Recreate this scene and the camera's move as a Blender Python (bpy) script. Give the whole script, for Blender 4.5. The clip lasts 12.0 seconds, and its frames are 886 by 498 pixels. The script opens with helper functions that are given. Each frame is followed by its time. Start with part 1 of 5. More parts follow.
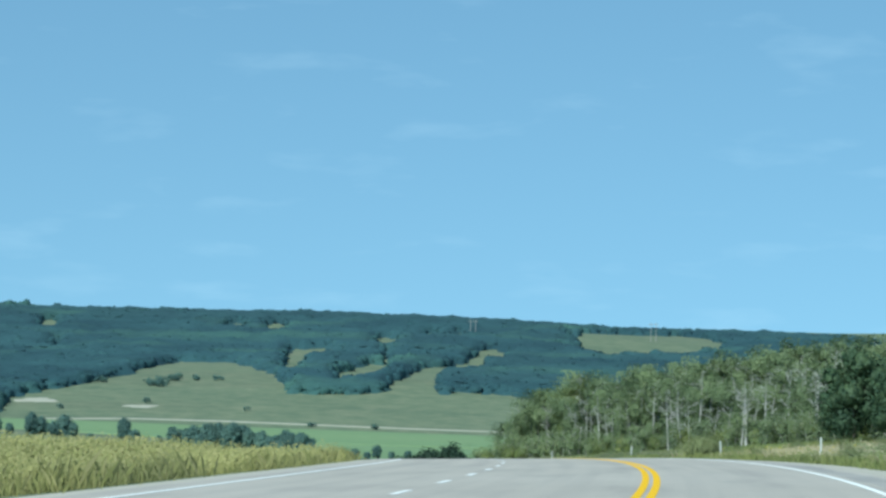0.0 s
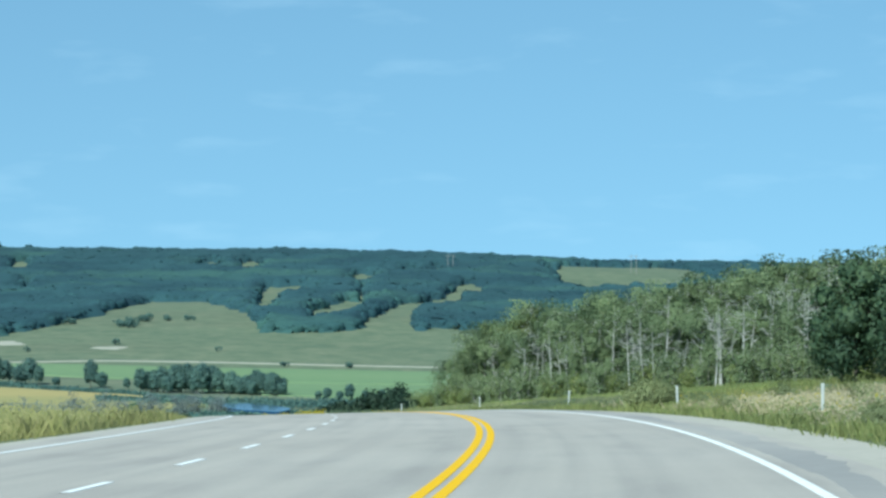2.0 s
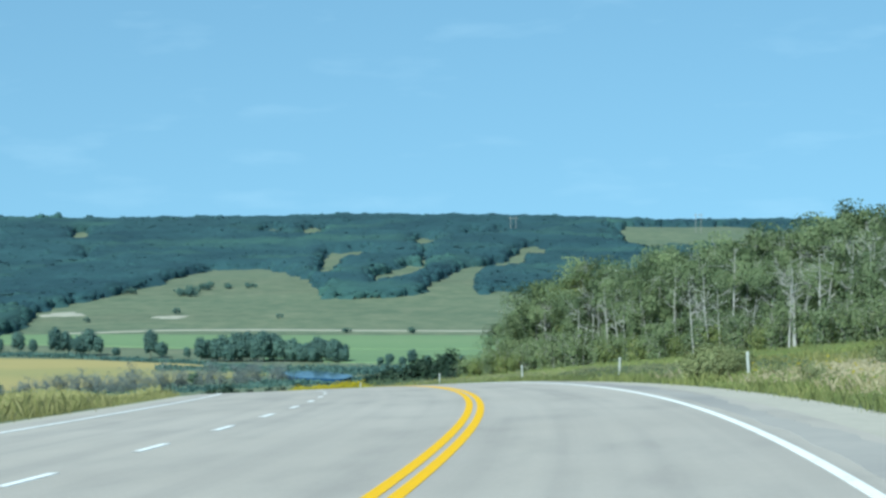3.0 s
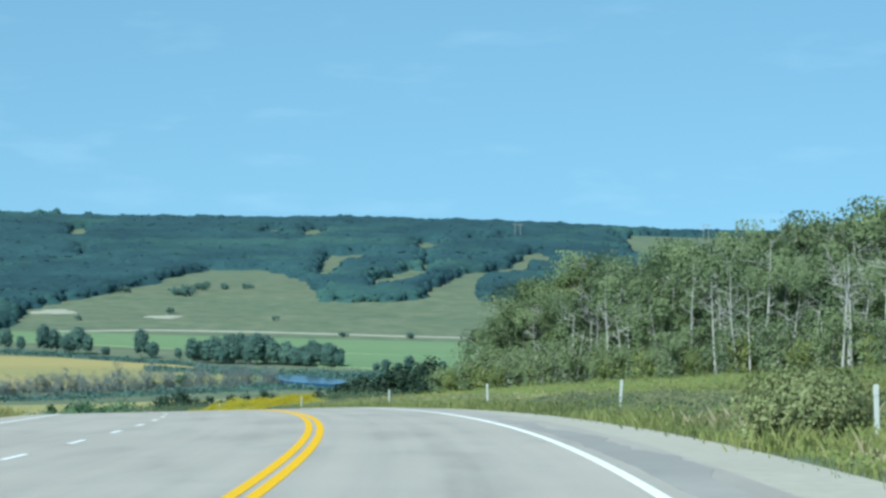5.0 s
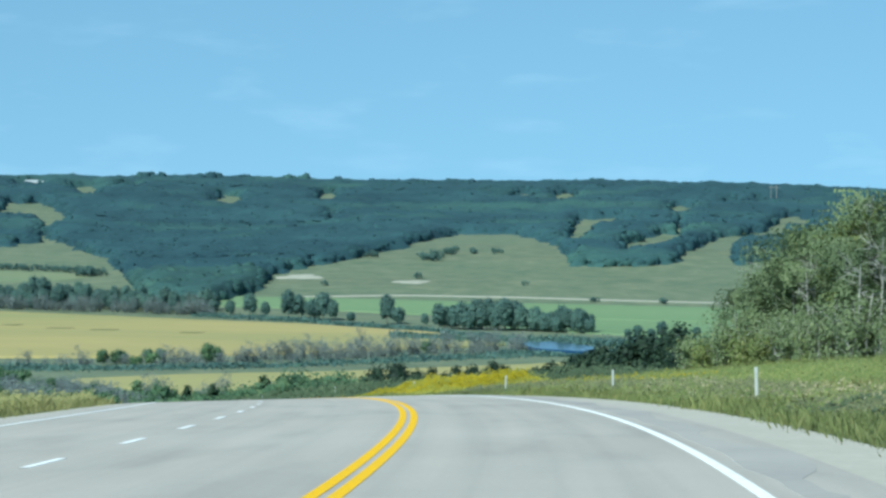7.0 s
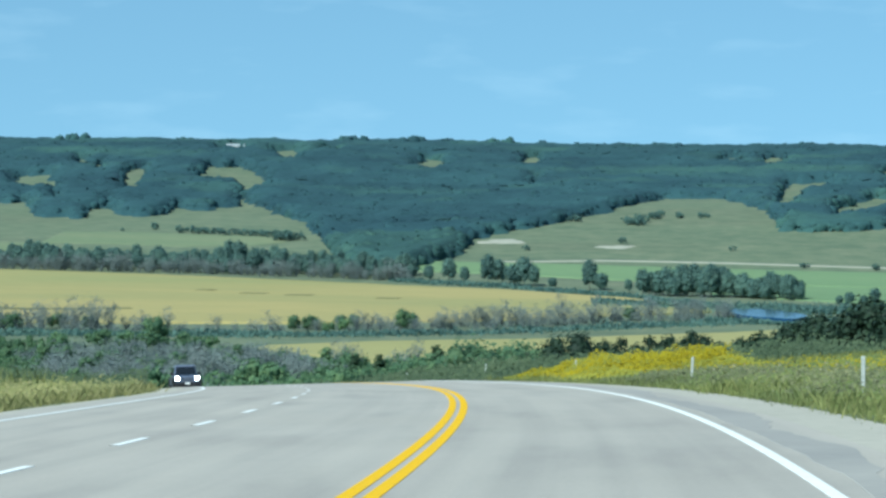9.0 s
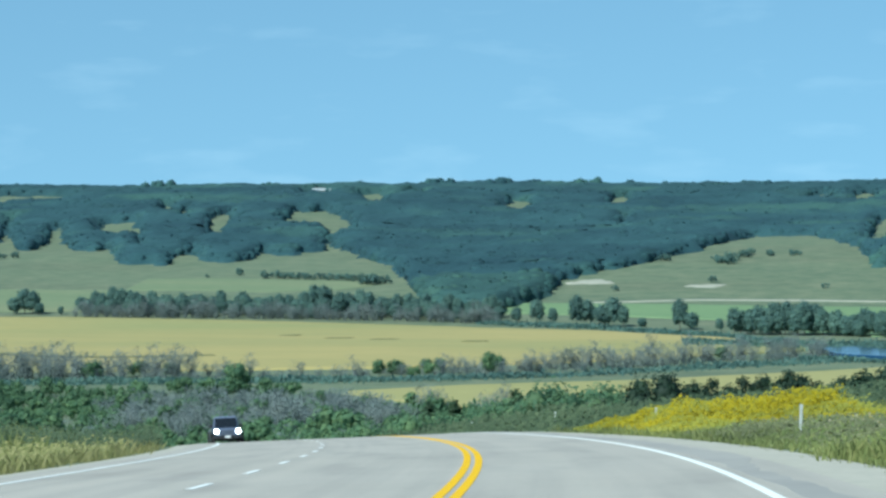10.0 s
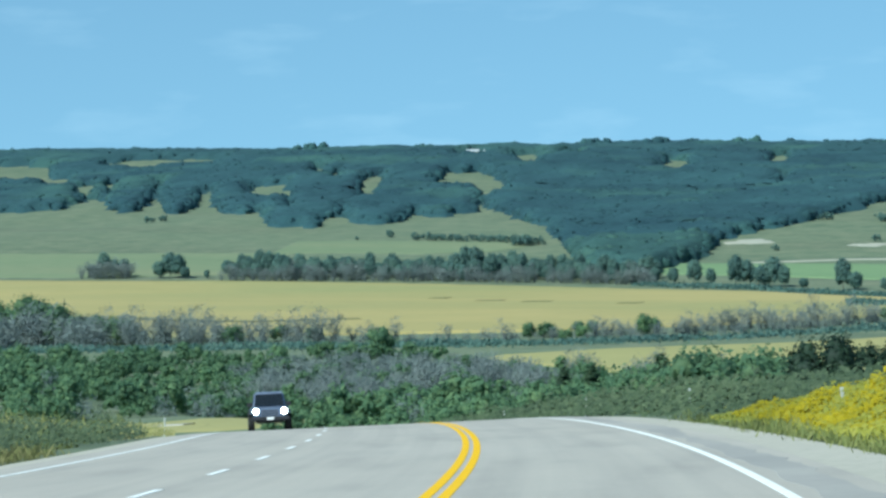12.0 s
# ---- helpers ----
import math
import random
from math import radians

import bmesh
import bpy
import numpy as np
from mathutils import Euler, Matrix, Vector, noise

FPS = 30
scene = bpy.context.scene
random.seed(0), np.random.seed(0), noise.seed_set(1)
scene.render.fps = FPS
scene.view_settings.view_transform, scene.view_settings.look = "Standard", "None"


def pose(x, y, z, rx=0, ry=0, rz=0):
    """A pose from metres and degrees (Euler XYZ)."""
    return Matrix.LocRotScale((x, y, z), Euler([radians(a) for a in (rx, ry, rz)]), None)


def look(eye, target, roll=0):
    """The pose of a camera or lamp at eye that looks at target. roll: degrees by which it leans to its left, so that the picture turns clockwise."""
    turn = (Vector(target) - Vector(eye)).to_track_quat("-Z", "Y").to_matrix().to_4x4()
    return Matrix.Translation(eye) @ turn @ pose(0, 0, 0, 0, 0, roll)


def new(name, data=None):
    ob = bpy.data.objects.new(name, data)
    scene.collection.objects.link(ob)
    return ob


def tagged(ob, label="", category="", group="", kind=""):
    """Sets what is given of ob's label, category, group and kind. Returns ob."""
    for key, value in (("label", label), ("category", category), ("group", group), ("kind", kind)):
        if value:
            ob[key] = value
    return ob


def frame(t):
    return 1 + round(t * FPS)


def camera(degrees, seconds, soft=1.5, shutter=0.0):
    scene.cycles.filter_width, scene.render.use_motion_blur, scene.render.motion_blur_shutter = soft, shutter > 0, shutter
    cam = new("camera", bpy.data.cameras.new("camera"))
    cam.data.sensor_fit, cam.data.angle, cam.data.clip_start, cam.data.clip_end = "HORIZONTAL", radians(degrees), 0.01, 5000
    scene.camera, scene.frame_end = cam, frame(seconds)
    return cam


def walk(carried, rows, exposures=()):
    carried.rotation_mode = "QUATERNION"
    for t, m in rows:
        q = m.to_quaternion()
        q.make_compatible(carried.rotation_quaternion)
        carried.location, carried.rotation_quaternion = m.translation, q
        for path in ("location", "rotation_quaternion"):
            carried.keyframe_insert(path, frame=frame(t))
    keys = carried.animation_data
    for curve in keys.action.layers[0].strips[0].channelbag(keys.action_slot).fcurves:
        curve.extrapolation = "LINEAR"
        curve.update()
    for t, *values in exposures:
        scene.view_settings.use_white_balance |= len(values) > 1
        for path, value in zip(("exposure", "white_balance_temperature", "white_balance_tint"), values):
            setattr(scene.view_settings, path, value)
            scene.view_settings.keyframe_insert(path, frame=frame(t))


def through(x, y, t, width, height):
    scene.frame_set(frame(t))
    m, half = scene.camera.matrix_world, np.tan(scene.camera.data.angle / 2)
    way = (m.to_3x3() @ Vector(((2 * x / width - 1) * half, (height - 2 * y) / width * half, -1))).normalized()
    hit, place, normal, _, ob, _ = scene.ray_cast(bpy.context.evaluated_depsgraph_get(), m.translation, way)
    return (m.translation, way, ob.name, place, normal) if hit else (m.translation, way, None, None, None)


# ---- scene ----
# ---- the plan: road alignment, terrain ----
LANE_L, LANE_R, EDGE_L = 3.91, 3.753, 7.82          # yellow line to lane line, right edge line, left edge line
SHOULDER_L, SHOULDER_R = 9.7, 6.25                 # outer edges of the paved and gravelled shoulders
CROSSFALL = 0.0224
KNOTS = (-160, -20, 80, 180, 280, 340, 380, 430, 480, 580, 780)
BEND = (0.8, 0.905, 1.217, 1.259, 1.285, 1.10, 0.979, 0.89, 0.8, 0.9, 0.9)      # per 1000 m, to the left
FALL = (1.0, 2.231, 3.823, 5.313, 7.103, 7.5, 9.2, 10.4, 10.6, 8.0, 5.5)     # per cent

S_TAB = np.arange(-160.0, 780.0, 1.0)
_bend = np.interp(S_TAB, KNOTS, np.array(BEND) * 1e-3)
_fall = np.interp(S_TAB, KNOTS, np.array(FALL) * 1e-2)
HEAD = np.cumsum(_bend)
HEAD -= HEAD[160]
X_TAB, Y_TAB, Z_TAB = np.cumsum(-np.sin(HEAD)), np.cumsum(np.cos(HEAD)), -np.cumsum(_fall)
X_TAB, Y_TAB, Z_TAB = X_TAB - X_TAB[160], Y_TAB - Y_TAB[160], Z_TAB - Z_TAB[160]


def road_at(s, u):
    """The place on the road's surface s metres along the yellow line and u metres to its right."""
    th, x, y, z = (np.interp(s, S_TAB, a) for a in (HEAD, X_TAB, Y_TAB, Z_TAB))
    return np.stack([x + u * np.cos(th), y + u * np.sin(th), z + CROSSFALL * np.clip(u, -SHOULDER_L, SHOULDER_R)], -1)


def driven(t):
    """Metres along the road after t seconds."""
    t = np.asarray(t, float)
    return 21.145 * t - 0.0186 * t * t / 2 + 0.0144 * np.maximum(t - 6, 0) ** 2 / 2


def along_road(x, y):
    """The station and the offset to the right of places in the plan."""
    x, y = np.ravel(x).astype(float), np.ravel(y).astype(float)
    s, u = np.empty_like(x), np.empty_like(x)
    px, py = X_TAB[::4], Y_TAB[::4]
    for a in range(0, len(x), 4000):
        b = slice(a, a + 4000)
        i = np.argmin((x[b, None] - px) ** 2 + (y[b, None] - py) ** 2, 1) * 4
        dx, dy = x[b] - X_TAB[i], y[b] - Y_TAB[i]
        c, n = np.cos(HEAD[i]), np.sin(HEAD[i])
        s[b], u[b] = S_TAB[i] - n * dx + c * dy, c * dx + n * dy
        # past its ends the road goes on straight
    return s, u


def ease(a, b, v):
    v = np.clip((np.asarray(v, float) - a) / (b - a), 0, 1)
    return v * v * (3 - 2 * v)


# Heights down into the valley, over its floor and up its far side, by the distance across it.
ACROSS = (-5200, -400, 0, 100, 200, 300, 400, 500, 600, 700, 800, 900, 1640, 1760, 1900, 2050, 2250, 2500, 2800, 3050, 3400, 6000)
LEVEL = (6, 3, -0.5, -3, -7, -14, -23, -34, -46.5, -58, -67.2, -71.3, -71.3, -67.3, -58.2, -47, -36.5, -23, -10, -3, -3, -8)
_w = np.arange(-5200.0, 6001.0, 10.0)
_l = np.interp(_w, ACROSS, LEVEL)
_l = np.convolve(np.pad(_l, 6, mode="edge"), np.hanning(15)[1:-1] / np.hanning(15)[1:-1].sum(), mode="valid")


def across(x, y):
    """Distance across the valley and along it (to the right), for places in the plan."""
    return -0.2588 * x + 0.9659 * y, 0.9659 * x + 0.2588 * y


def wave(x, y, size, seed):
    """A smooth uneven field, about -1 to 1."""
    r = np.random.RandomState(seed)
    out = 0.0
    for k in range(7):
        a, ph, m = r.uniform(0, 6.283), r.uniform(0, 6.283), r.uniform(0.6, 1.7)
        out = out + np.sin((np.cos(a) * x + np.sin(a) * y) * 6.283 * m / size + ph)
    return out / 3.2


def land(x, y):
    """The land without the road."""
    w, q = across(x, y)
    base = np.interp(w, _w, _l)
    hills = ease(1700, 2300, w) * (1 - 0.5 * ease(2900, 3300, w))
    base = base + hills * (5.0 * wave(x, y, 900, 3) + 2.0 * wave(x, y, 300, 5))
    base = base - 0.008 * np.clip(q, -900, 900) * ease(2450, 3000, w)
    base = base + ease(500, 700, w) * (1 - ease(850, 950, w)) * 2.0 * wave(x, y, 260, 8)
    knoll = np.exp(-(((x - 30) / 60) ** 2 + ((y - 300) / 80) ** 2))
    return base + 4.0 * knoll


def ground(x, y):
    """The height of the ground, with the road's bed, ditches and banks."""
    x, y = np.asarray(x, float), np.asarray(y, float)
    shape = x.shape
    x, y = x.ravel(), y.ravel()
    z = land(x, y)
    near = (np.abs(x + 60) < 420) & (y > -170) & (y < 860)
    if near.any():
        s, u = along_road(x[near], y[near])
        deck = road_at(s, 0 * s)[:, 2] + CROSSFALL * np.clip(u, -SHOULDER_L, SHOULDER_R)
        a, b = -u - SHOULDER_L, u - SHOULDER_R
        left = -0.35 * ease(0, 2.5, a) + 0.3 * ease(3, 8, a) + 0.55 * ease(352, 374, s) * (1 - ease(410, 440, s)) * ease(0.3, 2.5, a) - 0.06 * np.maximum(a - 22, 0)
        rise = 0.095 * np.maximum(np.minimum(b, 71.5) - 3.95, 0) * (1 - 0.75 * ease(300, 400, s))
        right = -0.05 * ease(0, 1, b) + 0.15 * ease(0.8, 3.0, b) + rise
        bed = deck - 0.30 * (1 - ease(-1.5, 0.3, np.maximum(a, b))) - 0.05
        side = np.where(u < 0, left, right)
        keep = 1 - ease(30, 110, np.maximum(a, b))
        z[near] = (bed + side) * keep + z[near] * (1 - keep)
    return z.reshape(shape)

# ---- camera and walk ----
cam = camera(16.74, 12.0, soft=2.8)
# seconds; degrees that the camera is turned to the left, up, and leaned; metres to the right of the yellow line and over the road
TURNS = (
    (0.0, 7.698, 1.291, 1.226, 1.942, 1.278), (0.5, 7.132, 0.868, 0.328, 2.067, 1.303),
    (1.0, 5.977, 1.26, 0.248, 2.102, 1.275), (1.5, 6.168, 0.103, 0.697, 2.053, 1.26),
    (2.0, 7.335, 0.086, 0.259, 2.084, 1.299), (2.5, 8.572, 0.716, -0.414, 2.063, 1.271),
    (3.0, 8.57, -0.593, -0.815, 2.119, 1.281), (3.2, 8.105, -0.845, -0.814, 2.131, 1.277),
    (3.6, 7.85, -0.62, -0.5, 2.154, 1.27), (4.0, 8.0, -0.2, -0.1, 2.178, 1.263),
    (4.4, 8.4, -0.03, 0.28, 2.202, 1.256), (4.8, 8.681, -0.083, 0.505, 2.226, 1.248),
    (5.0, 8.678, -0.47, 0.482, 2.238, 1.245), (5.5, 8.952, -1.022, 0.559, 2.324, 1.28),
    (6.0, 10.698, -0.947, 0.369, 2.331, 1.253), (6.5, 12.205, -1.362, 0.665, 2.303, 1.285),
    (7.0, 13.504, -1.153, 0.26, 2.284, 1.325), (7.2, 14.753, -0.789, 0.225, 2.279, 1.326),
    (7.6, 15.55, -0.75, 0.22, 2.269, 1.328), (8.0, 16.05, -0.9, 0.21, 2.259, 1.33),
    (8.4, 16.45, -1.05, 0.2, 2.249, 1.331), (8.8, 16.947, -1.286, 0.194, 2.239, 1.333),
    (9.0, 17.448, -1.809, 0.258, 2.234, 1.334), (9.5, 17.728, -2.225, -0.58, 2.215, 1.357),
    (10.0, 19.156, -0.982, -0.65, 2.188, 1.325), (10.5, 19.486, -1.831, -1.468, 2.245, 1.268),
    (11.0, 19.615, -1.886, -1.145, 2.228, 1.315), (11.5, 20.319, -2.047, -1.152, 2.232, 1.362),
    (12.0, 22.195, -1.627, -1.124, 2.222, 1.364),
)
path = []
for t, turn, up, lean, side, high in TURNS:
    x, y, z = road_at(driven(t), side)
    path.append((t, pose(x, y, z + high, 0, 0, turn) @ pose(0, 0, 0, 90 + up) @ pose(0, 0, 0, 0, 0, lean)))
walk(cam, path, [(0.0, 0.15, 5650, -8), (1.0, 0.15, 5650, -8), (2.2, 0.25, 5650, -8), (12.0, 0.25, 5650, -8)])

# ---- sky and sun ----
SUN_UP, SUN_FROM = 46.0, 207.0                      # degrees above the horizon; compass bearing, y is north
world = bpy.data.worlds.new("sky")
scene.world = world
world.use_nodes = True
_n, _k = world.node_tree.nodes, world.node_tree.links
_n.clear()
sky = _n.new("ShaderNodeTexSky")
sky.sky_type, sky.sun_disc = "NISHITA", False
sky.sun_elevation, sky.sun_rotation = radians(SUN_UP), radians(SUN_FROM)
sky.altitude, sky.air_density, sky.dust_density, sky.ozone_density = 500, 1.0, 0.6, 1.4
bg, out = _n.new("ShaderNodeBackground"), _n.new("ShaderNodeOutputWorld")
bg.inputs["Strength"].default_value = 0.15
# a clear, deep summer sky: the pale haze of the horizon lies lower than the model's
co, lift, norm = _n.new("ShaderNodeTexCoord"), _n.new("ShaderNodeVectorMath"), _n.new("ShaderNodeVectorMath")
lift.operation, norm.operation = "ADD", "NORMALIZE"
lift.inputs[1].default_value = (0, 0, 0.228)
_k.new(co.outputs["Generated"], lift.inputs[0])
_k.new(lift.outputs[0], norm.inputs[0])
_k.new(norm.outputs[0], sky.inputs["Vector"])
# thin wisps of cloud
stretch, wisp, band, veil = _n.new("ShaderNodeMapping"), _n.new("ShaderNodeTexNoise"), _n.new("ShaderNodeValToRGB"), _n.new("ShaderNodeMix")
stretch.inputs["Scale"].default_value = (14, 14, 55)
wisp.inputs["Scale"].default_value, wisp.inputs["Detail"].default_value = 1.6, 6
band.color_ramp.elements[0].position, band.color_ramp.elements[1].position = 0.56, 0.86
veil.data_type = "RGBA"
veil.inputs[7].default_value = (5.6, 6.6, 7.4, 1)
dim = _n.new("ShaderNodeMath")
dim.operation = "MULTIPLY"
dim.inputs[1].default_value = 0.15
_k.new(co.outputs["Generated"], stretch.inputs[0])
_k.new(stretch.outputs[0], wisp.inputs["Vector"])
_k.new(wisp.outputs[0], band.inputs[0])
_k.new(band.outputs[0], dim.inputs[0])
_k.new(dim.outputs[0], veil.inputs[0])
cast = _n.new("ShaderNodeMix")
cast.data_type, cast.blend_type = "RGBA", "MULTIPLY"
cast.inputs[0].default_value, cast.inputs[7].default_value = 1.0, (0.885, 0.962, 0.872, 1)
_k.new(sky.outputs[0], cast.inputs[6])
_k.new(cast.outputs[2], veil.inputs[6])
_k.new(veil.outputs[2], bg.inputs["Color"])
_k.new(bg.outputs[0], out.inputs["Surface"])
sun = new("sun", bpy.data.lights.new("sun", "SUN"))
sun.data.energy, sun.data.angle, sun.data.color = 4.6, radians(0.53), (1.0, 0.965, 0.915)
_d = Vector((math.sin(radians(SUN_FROM)) * math.cos(radians(SUN_UP)), math.cos(radians(SUN_FROM)) * math.cos(radians(SUN_UP)), math.sin(radians(SUN_UP))))
sun.matrix_world = look(tuple(_d * 300), (0, 0, 0))

# ---- materials ----
def material(name, rough=0.8, metal=0.0, spec=0.3):
    m = bpy.data.materials.new(name)
    m.use_nodes = True
    b = m.node_tree.nodes["Principled BSDF"]
    b.inputs["Roughness"].default_value, b.inputs["Metallic"].default_value = rough, metal
    b.inputs["Specular IOR Level"].default_value = spec
    return m, m.node_tree.nodes, m.node_tree.links, b


def noise_node(nodes, links, size, detail=4, rough=0.6, stretch=None):
    """Noise at a real-world size in metres."""
    co = nodes.new("ShaderNodeNewGeometry").outputs["Position"]
    if stretch:
        mp = nodes.new("ShaderNodeMapping")
        mp.inputs["Rotation"].default_value = (0, 0, radians(stretch[3]))
        mp.inputs["Scale"].default_value = stretch[:3]
        links.new(co, mp.inputs["Vector"])
        co = mp.outputs[0]
    n = nodes.new("ShaderNodeTexNoise")
    n.inputs["Scale"].default_value, n.inputs["Detail"].default_value, n.inputs["Roughness"].default_value = 1.0 / size, detail, rough
    links.new(co, n.inputs["Vector"])
    return n.outputs[0]


def ramp(nodes, links, fac, stops):
    r = nodes.new("ShaderNodeValToRGB")
    while len(r.color_ramp.elements) < len(stops):
        r.color_ramp.elements.new(0.5)
    for e, (at, col) in zip(r.color_ramp.elements, stops):
        e.position, e.color = at, (*col, 1)
    links.new(fac, r.inputs[0])
    return r.outputs[0]


def mix(nodes, links, fac, a, b, how="MIX"):
    m = nodes.new("ShaderNodeMix")
    m.data_type, m.blend_type = "RGBA", how
    for sock, v in ((m.inputs[0], fac), (m.inputs[6], a), (m.inputs[7], b)):
        if isinstance(v, (int, float)):
            sock.default_value = v
        elif isinstance(v, tuple):
            sock.default_value = (*v, 1)
        else:
            links.new(v, sock)
    return m.outputs[2]


def bump(nodes, links, shader, height, strength, distance):
    b = nodes.new("ShaderNodeBump")
    b.inputs["Strength"].default_value, b.inputs["Distance"].default_value = strength, distance
    links.new(height, b.inputs["Height"])
    links.new(b.outputs[0], shader.inputs["Normal"])


def two_scale(name, big, small, cols_big, cols_small, mixing=0.5, rough=0.85, relief=0.0, stretch=None, spec=0.25):
    """A surface with variation at two real-world sizes."""
    m, n, k, b = material(name, rough, spec=spec)
    a = ramp(n, k, noise_node(n, k, big, 3, 0.6, stretch), cols_big)
    c = ramp(n, k, noise_node(n, k, small, 5, 0.7), cols_small)
    k.new(mix(n, k, mixing, a, c), b.inputs["Base Color"])
    if relief:
        bump(n, k, b, noise_node(n, k, small * 0.7, 4, 0.7), 0.8, relief)
    return m


def leafy(name, cols, rough=0.6, through=0.25, per="island", drift=9.0, relief=0.0, glades=0.0):
    """Foliage: each leaf or clump a shade of its own, with light passing through."""
    m, n, k, b = material(name, rough, spec=0.25)
    if per == "island":
        r = n.new("ShaderNodeNewGeometry").outputs["Random Per Island"]
    else:
        r = n.new("ShaderNodeObjectInfo").outputs["Random"]
    col = ramp(n, k, r, cols)
    big = ramp(n, k, noise_node(n, k, drift, 3), [(0.32, (0.70, 0.73, 0.76)), (0.7, (1.22, 1.18, 1.1))])
    col = mix(n, k, 1.0, col, big, "MULTIPLY")
    if glades:
        lighter = ramp(n, k, noise_node(n, k, glades, 3, 0.55), [(0.53, (0, 0, 0)), (0.68, (0.85, 0.85, 0.85))])
        col = mix(n, k, lighter, col, (0.050, 0.108, 0.090))
    if relief:
        fine = noise_node(n, k, relief, 3, 0.65)
        col = mix(n, k, 1.0, col, ramp(n, k, fine, [(0.3, (0.82, 0.84, 0.86)), (0.7, (1.16, 1.14, 1.1))]), "MULTIPLY")
        bump(n, k, b, fine, 0.5, relief * 0.4)
    k.new(col, b.inputs["Base Color"])
    if through:
        t = n.new("ShaderNodeBsdfTranslucent")
        k.new(col, t.inputs["Color"])
        s = n.new("ShaderNodeMixShader")
        s.inputs[0].default_value = through
        k.new(b.outputs[0], s.inputs[1])
        k.new(t.outputs[0], s.inputs[2])
        k.new(s.outputs[0], n["Material Output"].inputs["Surface"])
    return m


M = {}
M["pasture"] = two_scale("pasture", 120, 13, [(0.3, (0.126, 0.147, 0.092)), (0.5, (0.142, 0.177, 0.106)), (0.72, (0.088, 0.130, 0.080))],
                         [(0.32, (0.070, 0.096, 0.058)), (0.5, (0.135, 0.158, 0.094)), (0.68, (0.225, 0.215, 0.135))], 0.5, 0.9, 0.0, (0.35, 1.3, 1, 15))
M["golden crop"] = two_scale("golden crop", 260, 14, [(0.34, (0.25, 0.255, 0.105)), (0.46, (0.32, 0.275, 0.110)), (0.56, (0.385, 0.305, 0.122)), (0.68, (0.30, 0.27, 0.105))],
                             [(0.3, (0.27, 0.24, 0.085)), (0.7, (0.40, 0.325, 0.13))], 0.25, 0.85, 0.0, (0.5, 1.6, 1, 15))
M["trodden crop"] = two_scale("trodden crop", 30, 2, [(0.3, (0.13, 0.125, 0.055)), (0.7, (0.20, 0.18, 0.075))], [(0.3, (0.11, 0.11, 0.05)), (0.7, (0.24, 0.21, 0.09))], 0.4, 0.9)
M["pale crop"] = two_scale("pale crop", 70, 6, [(0.3, (0.30, 0.275, 0.11)), (0.6, (0.35, 0.305, 0.125)), (0.8, (0.25, 0.255, 0.10))],
                           [(0.3, (0.26, 0.245, 0.09)), (0.7, (0.35, 0.31, 0.125))], 0.4, 0.85, 0.0, (0.3, 1.6, 1, 15))
M["green crop"] = two_scale("green crop", 110, 7, [(0.3, (0.15, 0.225, 0.105)), (0.6, (0.18, 0.255, 0.12)), (0.8, (0.20, 0.25, 0.125))],
                            [(0.3, (0.135, 0.205, 0.095)), (0.7, (0.19, 0.255, 0.125))], 0.4, 0.8, 0.0, (0.3, 1.6, 1, 15))
M["meadow"] = two_scale("meadow", 140, 9, [(0.3, (0.138, 0.184, 0.100)), (0.5, (0.165, 0.210, 0.114)), (0.72, (0.215, 0.222, 0.125))], [(0.3, (0.135, 0.165, 0.085)), (0.7, (0.215, 0.225, 0.125))], 0.4, 0.9, 0.0, (0.3, 1.6, 1, 15))
M["gravel"] = two_scale("gravel", 6, 0.25, [(0.3, (0.375, 0.342, 0.28)), (0.7, (0.45, 0.41, 0.34))], [(0.3, (0.32, 0.295, 0.245)), (0.7, (0.56, 0.51, 0.43))], 0.45, 0.95, 0.02)
M["dry earth"] = two_scale("dry earth", 30, 3, [(0.3, (0.33, 0.31, 0.24)), (0.7, (0.40, 0.38, 0.31))], [(0.3, (0.24, 0.24, 0.17)), (0.7, (0.42, 0.40, 0.33))], 0.45, 0.95)
# the blue of distance haze is mixed into this leaf colour
M["haze-tinted hill leaves"] = leafy("haze-tinted hill leaves", [(0.0, (0.027, 0.067, 0.080)), (0.5, (0.029, 0.071, 0.083)), (1.0, (0.032, 0.075, 0.084))], 0.9, 0.0, drift=90.0, relief=3.0, glades=110.0)
# paler and bluer than the foliage itself: air haze is put into the colour
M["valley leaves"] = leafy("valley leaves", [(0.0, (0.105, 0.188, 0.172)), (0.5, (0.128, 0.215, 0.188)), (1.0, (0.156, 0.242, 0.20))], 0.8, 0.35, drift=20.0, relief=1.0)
# greener than the hill woods, with some of their haze blue in the colour
M["haze-tinted draw leaves"] = leafy("haze-tinted draw leaves", [(0.0, (0.034, 0.078, 0.076)), (0.5, (0.042, 0.090, 0.081)), (1.0, (0.052, 0.104, 0.086))], 0.9, 0.0, drift=35.0, relief=2.0)
M["wood leaves"] = leafy("wood leaves", [(0.0, (0.098, 0.182, 0.104)), (0.45, (0.136, 0.232, 0.124)), (1.0, (0.194, 0.290, 0.142))], 0.75, 0.45, drift=26.0, relief=1.6)
M["aspen leaves"] = leafy("aspen leaves", [(0.0, (0.125, 0.175, 0.080)), (0.5, (0.185, 0.238, 0.112)), (1.0, (0.27, 0.315, 0.165))], 0.65, 0.35)
